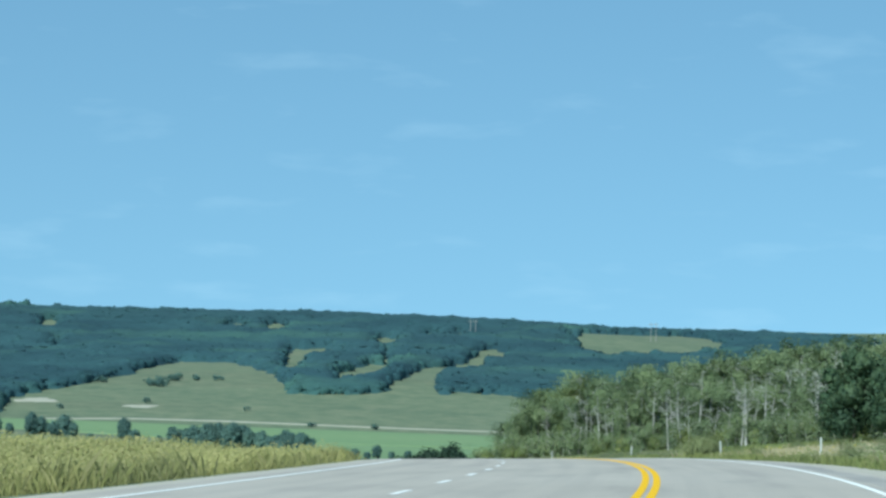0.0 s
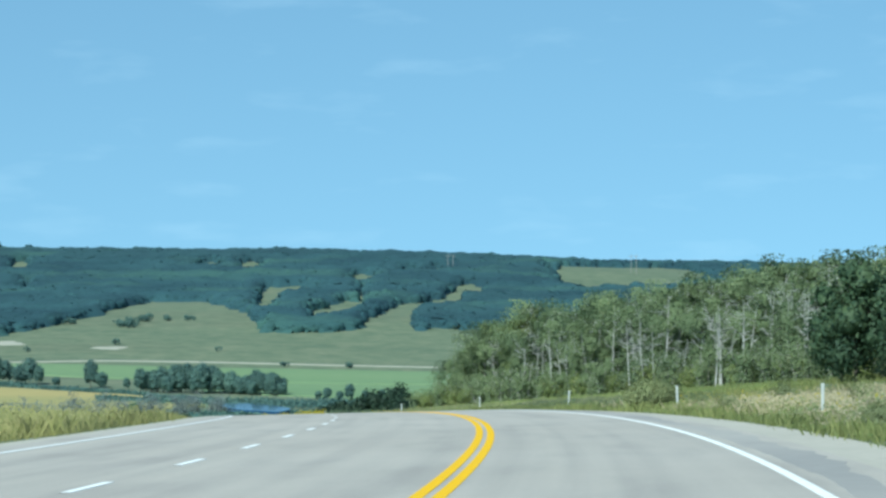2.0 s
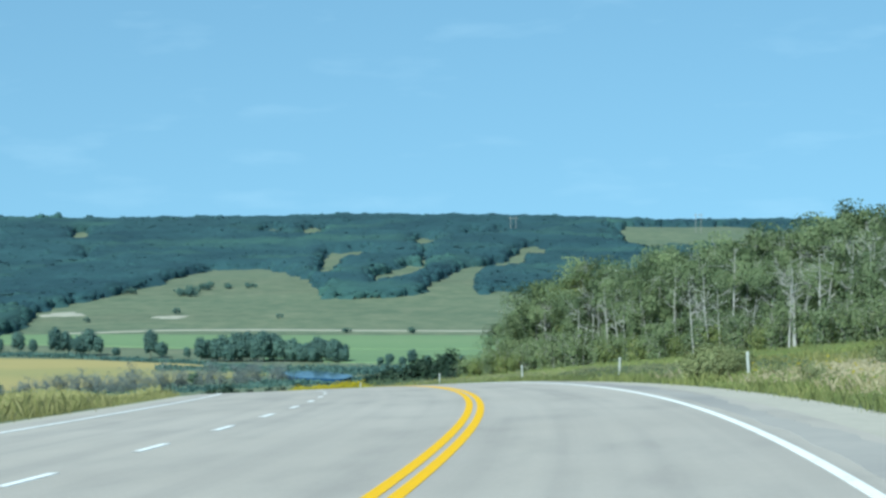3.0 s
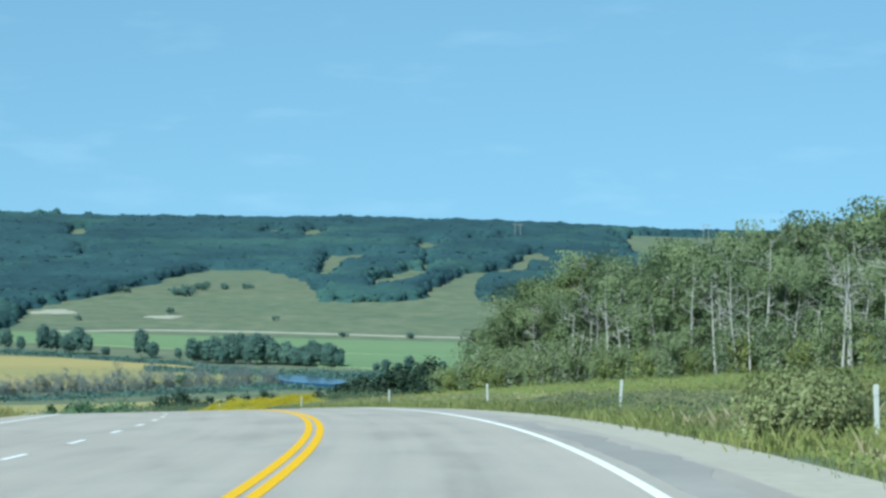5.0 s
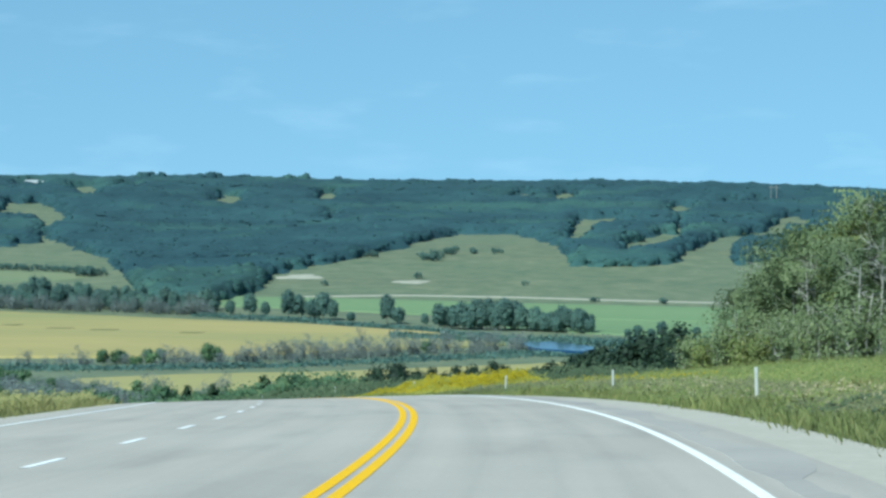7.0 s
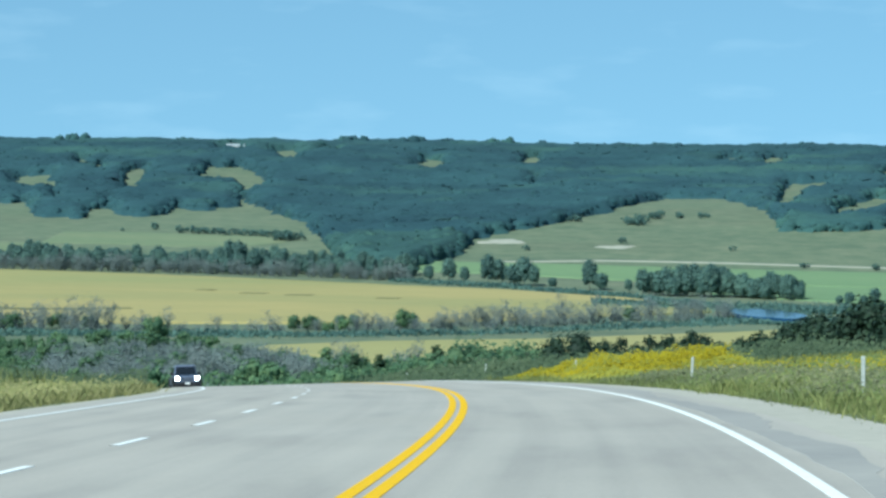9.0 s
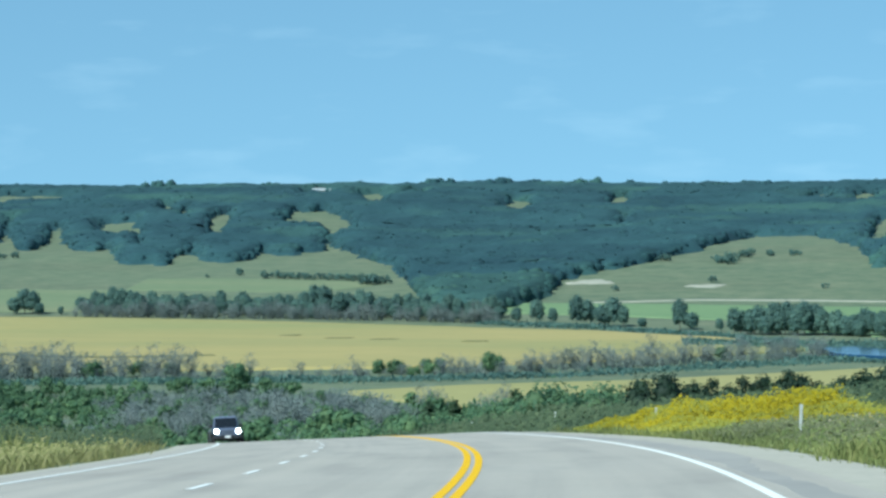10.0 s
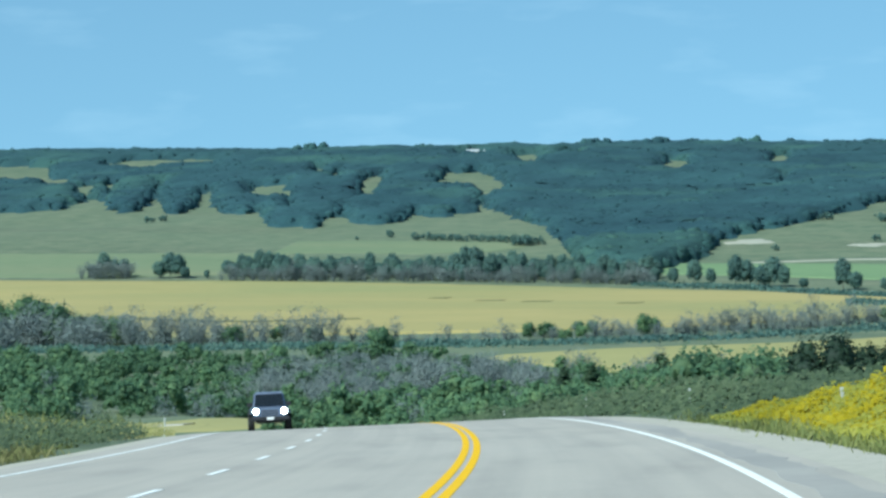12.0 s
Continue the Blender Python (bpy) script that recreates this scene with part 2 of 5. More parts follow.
M["tan grass"] = leafy("tan grass", [(0.0, (0.28, 0.25, 0.13)), (0.5, (0.36, 0.31, 0.19)), (1.0, (0.46, 0.40, 0.27))], 0.75, 0.25)
M["bush leaves"] = leafy("bush leaves", [(0.0, (0.155, 0.185, 0.082)), (0.5, (0.215, 0.245, 0.11)), (1.0, (0.31, 0.33, 0.165))], 0.6, 0.3)
M["bank leaves"] = leafy("bank leaves", [(0.0, (0.05, 0.075, 0.04)), (0.5, (0.07, 0.10, 0.05)), (1.0, (0.10, 0.13, 0.07))], 0.7, 0.2)
M["clover leaves"] = leafy("clover leaves", [(0.0, (0.25, 0.26, 0.05)), (0.5, (0.32, 0.32, 0.05)), (1.0, (0.38, 0.36, 0.07))], 0.65, 0.4)
M["poplar leaves"] = leafy("poplar leaves", [(0.0, (0.036, 0.068, 0.036)), (0.5, (0.055, 0.094, 0.048)), (1.0, (0.085, 0.128, 0.062))], 0.65, 0.25, drift=5.0)
M["dark leaves"] = leafy("dark leaves", [(0.0, (0.016, 0.032, 0.019)), (0.5, (0.024, 0.046, 0.026)), (1.0, (0.038, 0.066, 0.035))], 0.65, 0.15)
M["weed leaves"] = leafy("weed leaves", [(0.0, (0.115, 0.155, 0.045)), (0.5, (0.17, 0.21, 0.062)), (1.0, (0.245, 0.255, 0.09))], 0.6, 0.25)
M["sage leaves"] = leafy("sage leaves", [(0.0, (0.10, 0.112, 0.052)), (0.5, (0.138, 0.150, 0.072)), (1.0, (0.19, 0.195, 0.10))], 0.7, 0.15)
M["grey twigs"] = leafy("grey twigs", [(0.0, (0.140, 0.175, 0.170)), (0.5, (0.172, 0.208, 0.200)), (1.0, (0.218, 0.252, 0.240))], 0.85, 0.0)
M["flowers"] = leafy("flowers", [(0.0, (0.39, 0.32, 0.012)), (0.5, (0.46, 0.375, 0.012)), (0.8, (0.41, 0.35, 0.02)), (1.0, (0.30, 0.30, 0.05))], 0.65, 0.45)
M["dry grass"] = leafy("dry grass", [(0.0, (0.235, 0.24, 0.085)), (0.35, (0.285, 0.28, 0.105)), (0.7, (0.335, 0.315, 0.13)), (1.0, (0.38, 0.345, 0.16))], 0.7, 0.3)
M["green grass"] = leafy("green grass", [(0.0, (0.15, 0.18, 0.06)), (0.5, (0.21, 0.235, 0.08)), (1.0, (0.29, 0.295, 0.115))], 0.7, 0.25)
M["bark"] = two_scale("bark", 1.2, 0.12, [(0.3, (0.42, 0.40, 0.35)), (0.7, (0.56, 0.54, 0.48))], [(0.35, (0.2, 0.19, 0.16)), (0.6, (0.56, 0.54, 0.49))], 0.45, 0.85)
M["pale bark"] = two_scale("pale bark", 1.0, 0.15, [(0.3, (0.40, 0.39, 0.35)), (0.7, (0.52, 0.50, 0.46))], [(0.35, (0.24, 0.23, 0.2)), (0.6, (0.5, 0.48, 0.44))], 0.4, 0.85)
M["dark bark"] = two_scale("dark bark", 1.0, 0.1, [(0.3, (0.10, 0.085, 0.065)), (0.7, (0.17, 0.145, 0.115))], [(0.3, (0.07, 0.06, 0.05)), (0.7, (0.2, 0.175, 0.145))], 0.5, 0.9)


def asphalt():
    m, n, k, b = material("asphalt", 0.75, spec=0.35)
    base = ramp(n, k, noise_node(n, k, 9.0, 4, 0.6), [(0.3, (0.365, 0.323, 0.278)), (0.7, (0.425, 0.38, 0.33))])
    fine = ramp(n, k, noise_node(n, k, 0.05, 3, 0.7), [(0.3, (0.32, 0.282, 0.24)), (0.7, (0.465, 0.418, 0.362))])
    col = mix(n, k, 0.4, base, fine)
    # wear and stains drawn out along the lanes
    lanes = n.new("ShaderNodeUVMap")
    for across_size, along_size, stops in ((0.5, 60.0, [(0.36, (0.93, 0.93, 0.935)), (0.5, (1, 1, 1)), (0.66, (1.05, 1.048, 1.04))]),
                                           (1.4, 9.0, [(0.34, (0.88, 0.88, 0.89)), (0.48, (1, 1, 1)), (0.7, (1.05, 1.045, 1.04))])):
        size = n.new("ShaderNodeMapping")
        size.inputs["Scale"].default_value = (1 / across_size, 1 / along_size, 1)
        grain = n.new("ShaderNodeTexNoise")
        grain.inputs["Scale"].default_value, grain.inputs["Detail"].default_value = 1.0, 4
        k.new(lanes.outputs[0], size.inputs["Vector"])
        k.new(size.outputs[0], grain.inputs["Vector"])
        col = mix(n, k, 1.0, col, ramp(n, k, grain.outputs[0], stops), "MULTIPLY")
    k.new(col, b.inputs["Base Color"])
    bump(n, k, b, noise_node(n, k, 0.03, 2), 0.5, 0.004)
    return m


def paint(name, col, worn):
    m, n, k, b = material(name, 0.8, spec=0.15)
    wear = ramp(n, k, noise_node(n, k, 0.18, 5, 0.75), [(0.30, worn), (0.46, col)])
    k.new(wear, b.inputs["Base Color"])
    return m


M["asphalt"] = asphalt()
M["white paint"] = paint("white paint", (0.80, 0.79, 0.76), (0.5, 0.49, 0.47))
M["yellow paint"] = paint("yellow paint", (0.76, 0.43, 0.002), (0.62, 0.38, 0.05))

M["tar"] = two_scale("tar", 14, 0.3, [(0.36, (0.28, 0.258, 0.235)), (0.5, (0.34, 0.308, 0.275)), (0.64, (0.42, 0.378, 0.33))], [(0.3, (0.25, 0.24, 0.23)), (0.7, (0.40, 0.37, 0.34))], 0.35, 0.75)
M["grey bark"] = two_scale("grey bark", 1.0, 0.2, [(0.3, (0.22, 0.242, 0.238)), (0.7, (0.32, 0.34, 0.33))], [(0.3, (0.18, 0.195, 0.19)), (0.7, (0.34, 0.36, 0.35))], 0.5, 0.9)


def water():
    m, n, k, b = material("water", 0.08, spec=0.5)
    b.inputs["Base Color"].default_value = (0.02, 0.06, 0.13, 1)
    bump(n, k, b, noise_node(n, k, 1.5, 3), 0.25, 0.03)
    return m


M["water"] = water()
M["post white"] = paint("post white", (0.54, 0.55, 0.51), (0.46, 0.47, 0.42))


def plain(name, col, rough, metal=0.0, spec=0.5, glow=0.0, coat=0.0):
    m, n, k, b = material(name, rough, metal, spec)
    tone = ramp(n, k, noise_node(n, k, 0.35, 4), [(0.3, tuple(c * 0.9 for c in col)), (0.7, tuple(min(1, c * 1.08) for c in col))])
    k.new(tone, b.inputs["Base Color"])
    b.inputs["Coat Weight"].default_value = coat
    if glow:
        b.inputs["Emission Color"].default_value, b.inputs["Emission Strength"].default_value = (1, 0.97, 0.9, 1), glow
    return m


M["car paint"] = plain("car paint", (0.24, 0.27, 0.36), 0.35, 0.6, coat=0.6)
M["car glass"] = plain("car glass", (0.012, 0.014, 0.018), 0.06)
M["rubber"] = plain("rubber", (0.02, 0.02, 0.02), 0.85, spec=0.2)
M["black trim"] = plain("black trim", (0.025, 0.025, 0.028), 0.6)
M["chrome"] = plain("chrome", (0.6, 0.6, 0.6), 0.2, 1.0)
M["lit lamp"] = plain("lit lamp", (0.9, 0.9, 0.85), 0.3, glow=22.0)
M["white wall"] = plain("white wall", (0.78, 0.78, 0.76), 0.7)
M["roof metal"] = plain("roof metal", (0.55, 0.56, 0.56), 0.45, 0.3)
M["grey wood"] = plain("grey wood", (0.32, 0.30, 0.27), 0.85)

# ---- helpers for meshes ----
def mesh_of(name, verts, faces, mat, smooth=False):
    me = bpy.data.meshes.new(name)
    me.from_pydata([tuple(v) for v in np.asarray(verts).tolist()], [], [tuple(f) for f in np.asarray(faces).tolist()] if isinstance(faces, np.ndarray) else faces)
    if mat:
        me.materials.append(M[mat] if isinstance(mat, str) else mat)
    if smooth:
        me.polygons.foreach_set("use_smooth", np.ones(len(me.polygons), bool))
    me.update()
    return me


def grid_faces(rows, cols, wrap=False):
    i = np.arange((rows - 1) * cols if wrap else (rows - 1) * (cols - 1))
    w = cols if wrap else cols - 1
    r, c = i // w, i % w
    d = (c + 1) % cols
    return np.stack([r * cols + c, r * cols + d, (r + 1) * cols + d, (r + 1) * cols + c], 1)


def sheet(name, pts, mat, smooth=True):
    """A grid of places, rows by columns, as one mesh."""
    return mesh_of(name, pts.reshape(-1, 3), grid_faces(pts.shape[0], pts.shape[1]), mat, smooth)


def part(name, data, parent, label="", mat=None):
    ob = new(name, data)
    ob.parent = parent
    if label:
        ob["label"] = label
    return ob


def thing(name, label, category, at=(0, 0, 0), group="", kind=""):
    ob = new(name)
    ob.location = at
    return tagged(ob, label, category, group, kind)


# ---- ground ----
def build_ground():
    fan = np.radians(np.concatenate([np.arange(-150, -24, 6), np.arange(-24, 50, 0.3), np.arange(50, 211, 6)]))[:-1]
    rad = np.concatenate([[0.5], 6 * 1.0185 ** np.arange(0, 367)])
    rad = rad[rad < 4900]
    a, r = np.meshgrid(fan, rad, indexing="ij")
    x, y = -np.sin(a) * r, -100 + np.cos(a) * r
    z = ground(x, y)
    pts = np.stack([x, y, z], -1)
    rows, cols = a.shape
    me = mesh_of("ground", pts.reshape(-1, 3), grid_faces(rows, cols)[:, ::-1], "pasture", True)
    # close the fan behind the road's start
    ob = new("ground", me)
    return tagged(ob, "olive green pasture land falling into a broad valley", "ground", kind="structure")


build_ground()


# ---- road ----
def strip(name, s0, s1, us, lift, mat, step=2.0):
    """A ribbon along the road between offsets us, lifted by so much."""
    s = np.arange(s0, s1 + step * 0.5, step)
    pts = np.stack([road_at(s, np.full_like(s, u)) + (0, 0, h) for u, h in zip(us, lift)], 1)
    me = sheet(name, pts[:, ::-1], mat, False)
    uv = me.uv_layers.new(name="lanes")
    across_, along_ = np.meshgrid(np.array(us, float)[::-1], s)
    flat = np.stack([across_.ravel(), along_.ravel()], 1)
    corner = np.zeros(len(me.loops), np.int32)
    me.loops.foreach_get("vertex_index", corner)
    uv.data.foreach_set("uv", flat[corner].ravel().astype(np.float32))
    return me


PAVED_L, PAVED_R = EDGE_L + 0.9, LANE_R + 1.15
road = tagged(new("road", strip("road", -150, 600, (-PAVED_L - 0.05, -PAVED_L, 0, PAVED_R, PAVED_R + 0.05), (-0.25, 0, 0, 0, -0.25), "asphalt")),
              "pale grey worn asphalt highway curving downhill", "road", kind="structure")
for side, us in (("verge", (-SHOULDER_L - 1.6, -SHOULDER_L, -PAVED_L + 0.01)), ("verge", (PAVED_R - 0.01, SHOULDER_R, SHOULDER_R + 1.6))):
    lift = (-0.75, -0.06, -0.012) if us[0] < 0 else (-0.012, -0.06, -0.75)
    tagged(new("gravel_shoulder", strip("gravel_shoulder", -150, 600, us, lift, "gravel")),
           "pale gravel shoulder along the asphalt", "road shoulder", kind="structure")


def stripe(name, s0, s1, u, wide, mat, label, step=2.0):
    half = wide / 2
    return part(name, strip(name, s0, s1, (u - half - 0.004, u - half, u + half, u + half + 0.004), (-0.004, 0.006, 0.006, -0.004), mat, step), road, label)


stripe("edge_line", -150, 600, LANE_R, 0.115, "white paint", "white painted edge line")
stripe("edge_line", -150, 600, -EDGE_L, 0.13, "white paint", "white painted edge line")
stripe("centre_line", -150, 600, -0.11, 0.135, "yellow paint", "yellow painted no-passing line")
stripe("centre_line", -150, 600, 0.11, 0.135, "yellow paint", "yellow painted no-passing line")
for k in range(-6, 55):
    mid = 2.82 + 9.0 * k
    stripe("lane_dash", mid - 1.5, mid + 1.5, -LANE_L, 0.12, "white paint", "white painted lane dash" if k == -6 else "", 1.0)
# the darker, patched strip outside the right edge line
def ragged_strip(name, s0, s1, inner, outer, mat, lift=0.004):
    """A worn strip along the road whose edges wander."""
    s = np.arange(s0, s1, 0.8)
    i = inner + 0.05 * wave(s, 0 * s, 7, 21) + 0.03 * wave(s, 0 * s, 2.3, 22)
    o = outer + 0.20 * wave(s, 0 * s, 19, 23) + 0.10 * wave(s, 0 * s, 3.7, 24)
    pts = np.stack([road_at(s, u) + (0, 0, h) for u, h in ((i - 0.01, -0.003), (i, lift), (o, lift), (o + 0.01, -0.003))], 1)
    return sheet(name, pts[:, ::-1], mat, False)


part("patched_strip", ragged_strip("patched_strip", -150, 600, LANE_R + 0.28, LANE_R + 0.82, "tar"), road, "darker patched asphalt strip with milled grooves")

# ---- fields on the valley floor ----
def place(q, w):
    """Plan x, y from the distance along and across the valley."""
    return 0.9659 * q - 0.2588 * w, 0.2588 * q + 0.9659 * w


def field(name, label, qs, near, far, height, mat, rough=0.3, nq=90, nw=26, category="crop field"):
    """A standing crop: a canopy over the land with sides down to it."""
    q = np.linspace(qs[0], qs[-1], nq)
    a, b = np.interp(q, qs, near), np.interp(q, qs, far)
    a, b = a + 3 * np.sin(q / 17.0 + 1) * rough, b + 3 * np.sin(q / 23.0) * rough
    f = np.concatenate([[0, 0.002], np.linspace(0.02, 0.98, nw - 4), [0.998, 1]])
    w = a[:, None] + (b - a)[:, None] * f
    x, y = place(q[:, None] + 0 * w, w)
    top = np.full_like(w, height) * (1 + 0.12 * wave(x, y, 25, 4))
    top[:, 0] = top[:, -1] = -0.3
    top[0], top[-1] = -0.3, -0.3
    z = ground(x, y) + top
    ob = new(name, sheet(name, np.stack([x, y, z], -1), mat))
    return tagged(ob, label, category, kind="structure")


field("golden_field", "large golden field of ripening grain on the valley floor", (-640, -450, -271, -179, -78, -6, 58, 84, 96),
      (1330, 1325, 1322, 1318, 1325, 1353, 1405, 1425, 1440), (1790, 1775, 1745, 1715, 1665, 1625, 1541, 1475, 1445), 0.8, "golden crop")
field("pale_field", "narrow pale yellow-green hay field beside the brush", (-75, -34, 23, 83, 141, 260, 330),
      (1185, 1120, 1090, 1080, 1080, 1090, 1150), (1195, 1227, 1245, 1288, 1336, 1400, 1420), 0.35, "pale crop", category="hay field")
field("green_field", "bright green crop field at the foot of the hills", (-60, -10, 48, 113, 182, 260, 420),
      (1755, 1735, 1700, 1680, 1655, 1640, 1630), (1812, 1800, 1786, 1770, 1755, 1738, 1720), 0.5, "green crop")
field("green_field", "bright green crop field beside the river brush", (95, 137, 182, 260, 420),
      (1580, 1535, 1490, 1470, 1460), (1668, 1664, 1648, 1632, 1620), 0.5, "green crop")

field("hay_meadow", "light green mown meadow beyond the grain", (-520, -430, -330, -262), (1800, 1792, 1782, 1790), (1925, 1922, 1918, 1900), 0.25, "meadow", category="meadow")
field("hay_meadow", "light green meadow strip below the hedge", (-275, -237, -190, -150, -134), (1905, 1905, 1892, 1905, 1925), (1985, 1985, 1972, 1958, 1935), 0.25, "meadow", category="meadow")

# ---- plants: makers ----
def leaf_quads(rs, centres, size, face=None, aspect=0.6):
    """Small four-cornered leaves or clumps of leaves, turned every way or mostly towards face, one island each."""
    n = len(centres)
    up = rs.normal(size=(n, 3))
    if face is not None:
        up = 0.42 * up + 1.25 * face / (np.linalg.norm(face, axis=1, keepdims=True) + 1e-6)
    a = np.cross(up, rs.normal(size=(n, 3)))
    a /= np.linalg.norm(a, axis=1, keepdims=True)
    b = np.cross(up, a)
    b /= np.linalg.norm(b, axis=1, keepdims=True)
    k = size * rs.uniform(0.6, 1.35, (n, 1))
    a, b = a * k, b * k * aspect
    v = np.stack([centres - a, centres - 0.15 * a + b, centres + a, centres + 0.1 * a - b * 0.9], 1).reshape(-1, 3)
    return v, np.arange(4 * n).reshape(n, 4)


def tube(path, radii, sides=5):
    path = np.asarray(path, float)
    ang = np.arange(sides) * 2 * np.pi / sides
    way = np.gradient(path, axis=0)
    way /= np.linalg.norm(way, axis=1, keepdims=True)
    side = np.cross(way, (0.31, 0.93, 0.17))
    side /= np.linalg.norm(side, axis=1, keepdims=True)
    up = np.cross(way, side)
    r = np.asarray(radii)[:, None, None]
    v = path[:, None] + r * (np.cos(ang)[None, :, None] * side[:, None] + np.sin(ang)[None, :, None] * up[:, None])
    f = grid_faces(len(path), sides, True)
    return v.reshape(-1, 3), f


def joined(pieces):
    vs, fs, n = [], [], 0
    for v, f in pieces:
        vs.append(v)
        fs += [tuple(i + n for i in q) for q in np.asarray(f).tolist()]
        n += len(v)
    return np.concatenate(vs), fs


def tree_meshes(seed, height, spread, leaves, size, bare=0.25, limbs=12, top=1.0, lean=0.04, bark="bark", leaf="aspen leaves", dead=0.0, trunks=1, round_top=0.5, aspect=0.6, stout=0.32):
    """A tapered trunk with limbs, and a crown of leaf clumps round the limbs' ends, uneven and with gaps."""
    rs = np.random.RandomState(seed)
    wood, tips = [], []
    for k in range(trunks):
        foot = rs.normal(size=3) * (0.25 if trunks > 1 else 0.0)
        foot[2] = -0.15
        h = height * (1 if k == 0 else rs.uniform(0.65, 0.95))
        drift = rs.normal(size=2) * lean * h * (2.2 if trunks > 1 else 1)
        z = np.linspace(0, 1, 7)
        line = foot + np.stack([drift[0] * z ** 1.6 + 0.02 * h * np.sin(3 * z + seed), drift[1] * z ** 1.6, z * h * 0.93], 1)
        r0 = 0.011 * h + 0.025
        wood.append(tube(line, r0 * (1 - 0.9 * z), 6))
        for j in range(limbs):
            f = bare + (0.95 - bare) * (j + rs.uniform(0, 1)) / limbs
            a = rs.uniform(0, 6.283)
            reach = spread * (np.sin(np.pi * min(1, (1 - f) / (1 - bare) * (1 - round_top) + round_top * 0.75 + 0.05))) * rs.uniform(0.55, 1.15)
            p = np.array([np.interp(f, z, line[:, i]) for i in range(3)])
            q = p + (np.cos(a) * reach, np.sin(a) * reach, reach * rs.uniform(0.2, 0.75))
            mid = (p + q) / 2 + (0, 0, -0.08 * reach)
            wood.append(tube([p, mid, q], [r0 * stout * (1.1 - f), r0 * stout * 0.62 * (1.1 - f), 0.008], 4))
            if rs.uniform() >= dead:
                tips += [(q, reach), (mid, reach * 0.7)]
            else:
                for _ in range(5):
                    e = q + rs.normal(size=3) * reach * 0.35
                    wood.append(tube([mid + (q - mid) * rs.uniform(0, 1), e], [0.016, 0.006], 3))
        if rs.uniform() >= dead:
            tips.append((line[-1], spread * 0.5))
    trunk = joined(wood)
    crown = None
    if tips and leaves:
        at = np.array([p for p, _ in tips])
        rad = np.array([max(0.25, r * 0.42) for _, r in tips])
        pick = rs.randint(0, len(tips), leaves)
        c = at[pick] + np.clip(rs.normal(size=(leaves, 3)), -1.5, 1.5) * rad[pick][:, None] * (0.75, 0.75, 0.6)
        c[:, 2] = np.maximum(c[:, 2], 0.2)
        face = c - at.mean(0) * (1, 1, 0)
        face[:, 2] = np.linalg.norm(face[:, :2], axis=1) * 0.5 + 0.15
        crown = leaf_quads(rs, c, size, face if aspect > 0.3 else None, aspect)
    return (mesh_of("trunk", *trunk, bark, True), mesh_of("crown", *crown, leaf) if crown else None)


def ball(fine=2):
    """A small rounded form."""
    bm = bmesh.new()
    bmesh.ops.create_icosphere(bm, subdivisions=fine, radius=1.0)
    v, f = np.array([p.co[:] for p in bm.verts]), [tuple(p.index for p in q.verts) for q in bm.faces]
    bm.free()
    return v, f


BALL, COARSE = ball(), ball(1)


def lobed_crown(seed, height, spread, lobes=9, leaves=260, size=0.35, foot=0.12, aspect=0.6, core=None, rough=0.55, fat=1.0):
    """A full round crown: dense uneven clusters, wrapped in loose leaf clumps that give the outline."""
    r = np.random.RandomState(seed)
    pieces, centres, faces = [], [], []
    core = core or BALL
    tall = height * (1 - foot) / 2
    mid = foot * height + tall
    for k in range(lobes):
        f = (k + 0.5) / lobes
        up, a = 1 - 1.75 * f + r.uniform(-0.12, 0.12), k * 2.4 + r.uniform(-0.6, 0.6)
        up = min(0.95, max(-0.8, up))
        out = np.sqrt(1 - up * up) if up > 0 else r.uniform(0.55, 1.0)
        rad = min(spread, tall) * r.uniform(0.34, 0.56) * fat
        c = np.array([np.cos(a) * out * (spread - rad * 0.8), np.sin(a) * out * (spread - rad * 0.8), mid + up * (tall - rad * 0.8)])
        c[2] = max(c[2], rad * 0.5)
        v = core[0] * r.uniform(rough, 1.0, (len(core[0]), 1)) * rad * 0.78 + c
        pieces.append((v, core[1]))
        d = r.normal(size=(leaves // lobes, 3))
        d /= np.linalg.norm(d, axis=1, keepdims=True)
        centres.append(c + d * rad * r.uniform(0.6, 1.32, (len(d), 1)))
        faces.append(d + (c - (0, 0, mid)) / spread * 0.6 + (0, 0, 0.2))
    pieces.append(leaf_quads(r, np.concatenate(centres), size, np.concatenate(faces), aspect))
    return joined(pieces)


def full_tree(seed, height, spread, leaf, bark="dark bark", lobes=9, leaves=260, size=0.35, foot=0.12, rough=0.55, fat=1.0):
    r = np.random.RandomState(seed)
    z = np.linspace(0, 1, 5)
    line = np.stack([0.05 * height * np.sin(2 * z + seed) * z, 0.03 * height * z, z * height * 0.8 - 0.2], 1)
    wood = [tube(line, (0.012 * height + 0.03) * (1.05 - z), 6)]
    for k in range(5):
        p = line[2] + (line[3] - line[2]) * r.uniform(-0.6, 0.8)
        a = r.uniform(0, 6.28)
        wood.append(tube([p, p + (np.cos(a) * spread * 0.5, np.sin(a) * spread * 0.5, height * 0.14)], [0.006 * height, 0.01], 4))
    raw = lobed_crown(seed + 1, height, spread, lobes, leaves, size, foot, rough=rough, fat=fat)
    return mesh_of("trunk", *joined(wood), bark, True), mesh_of("crown", *raw, leaf, True), raw


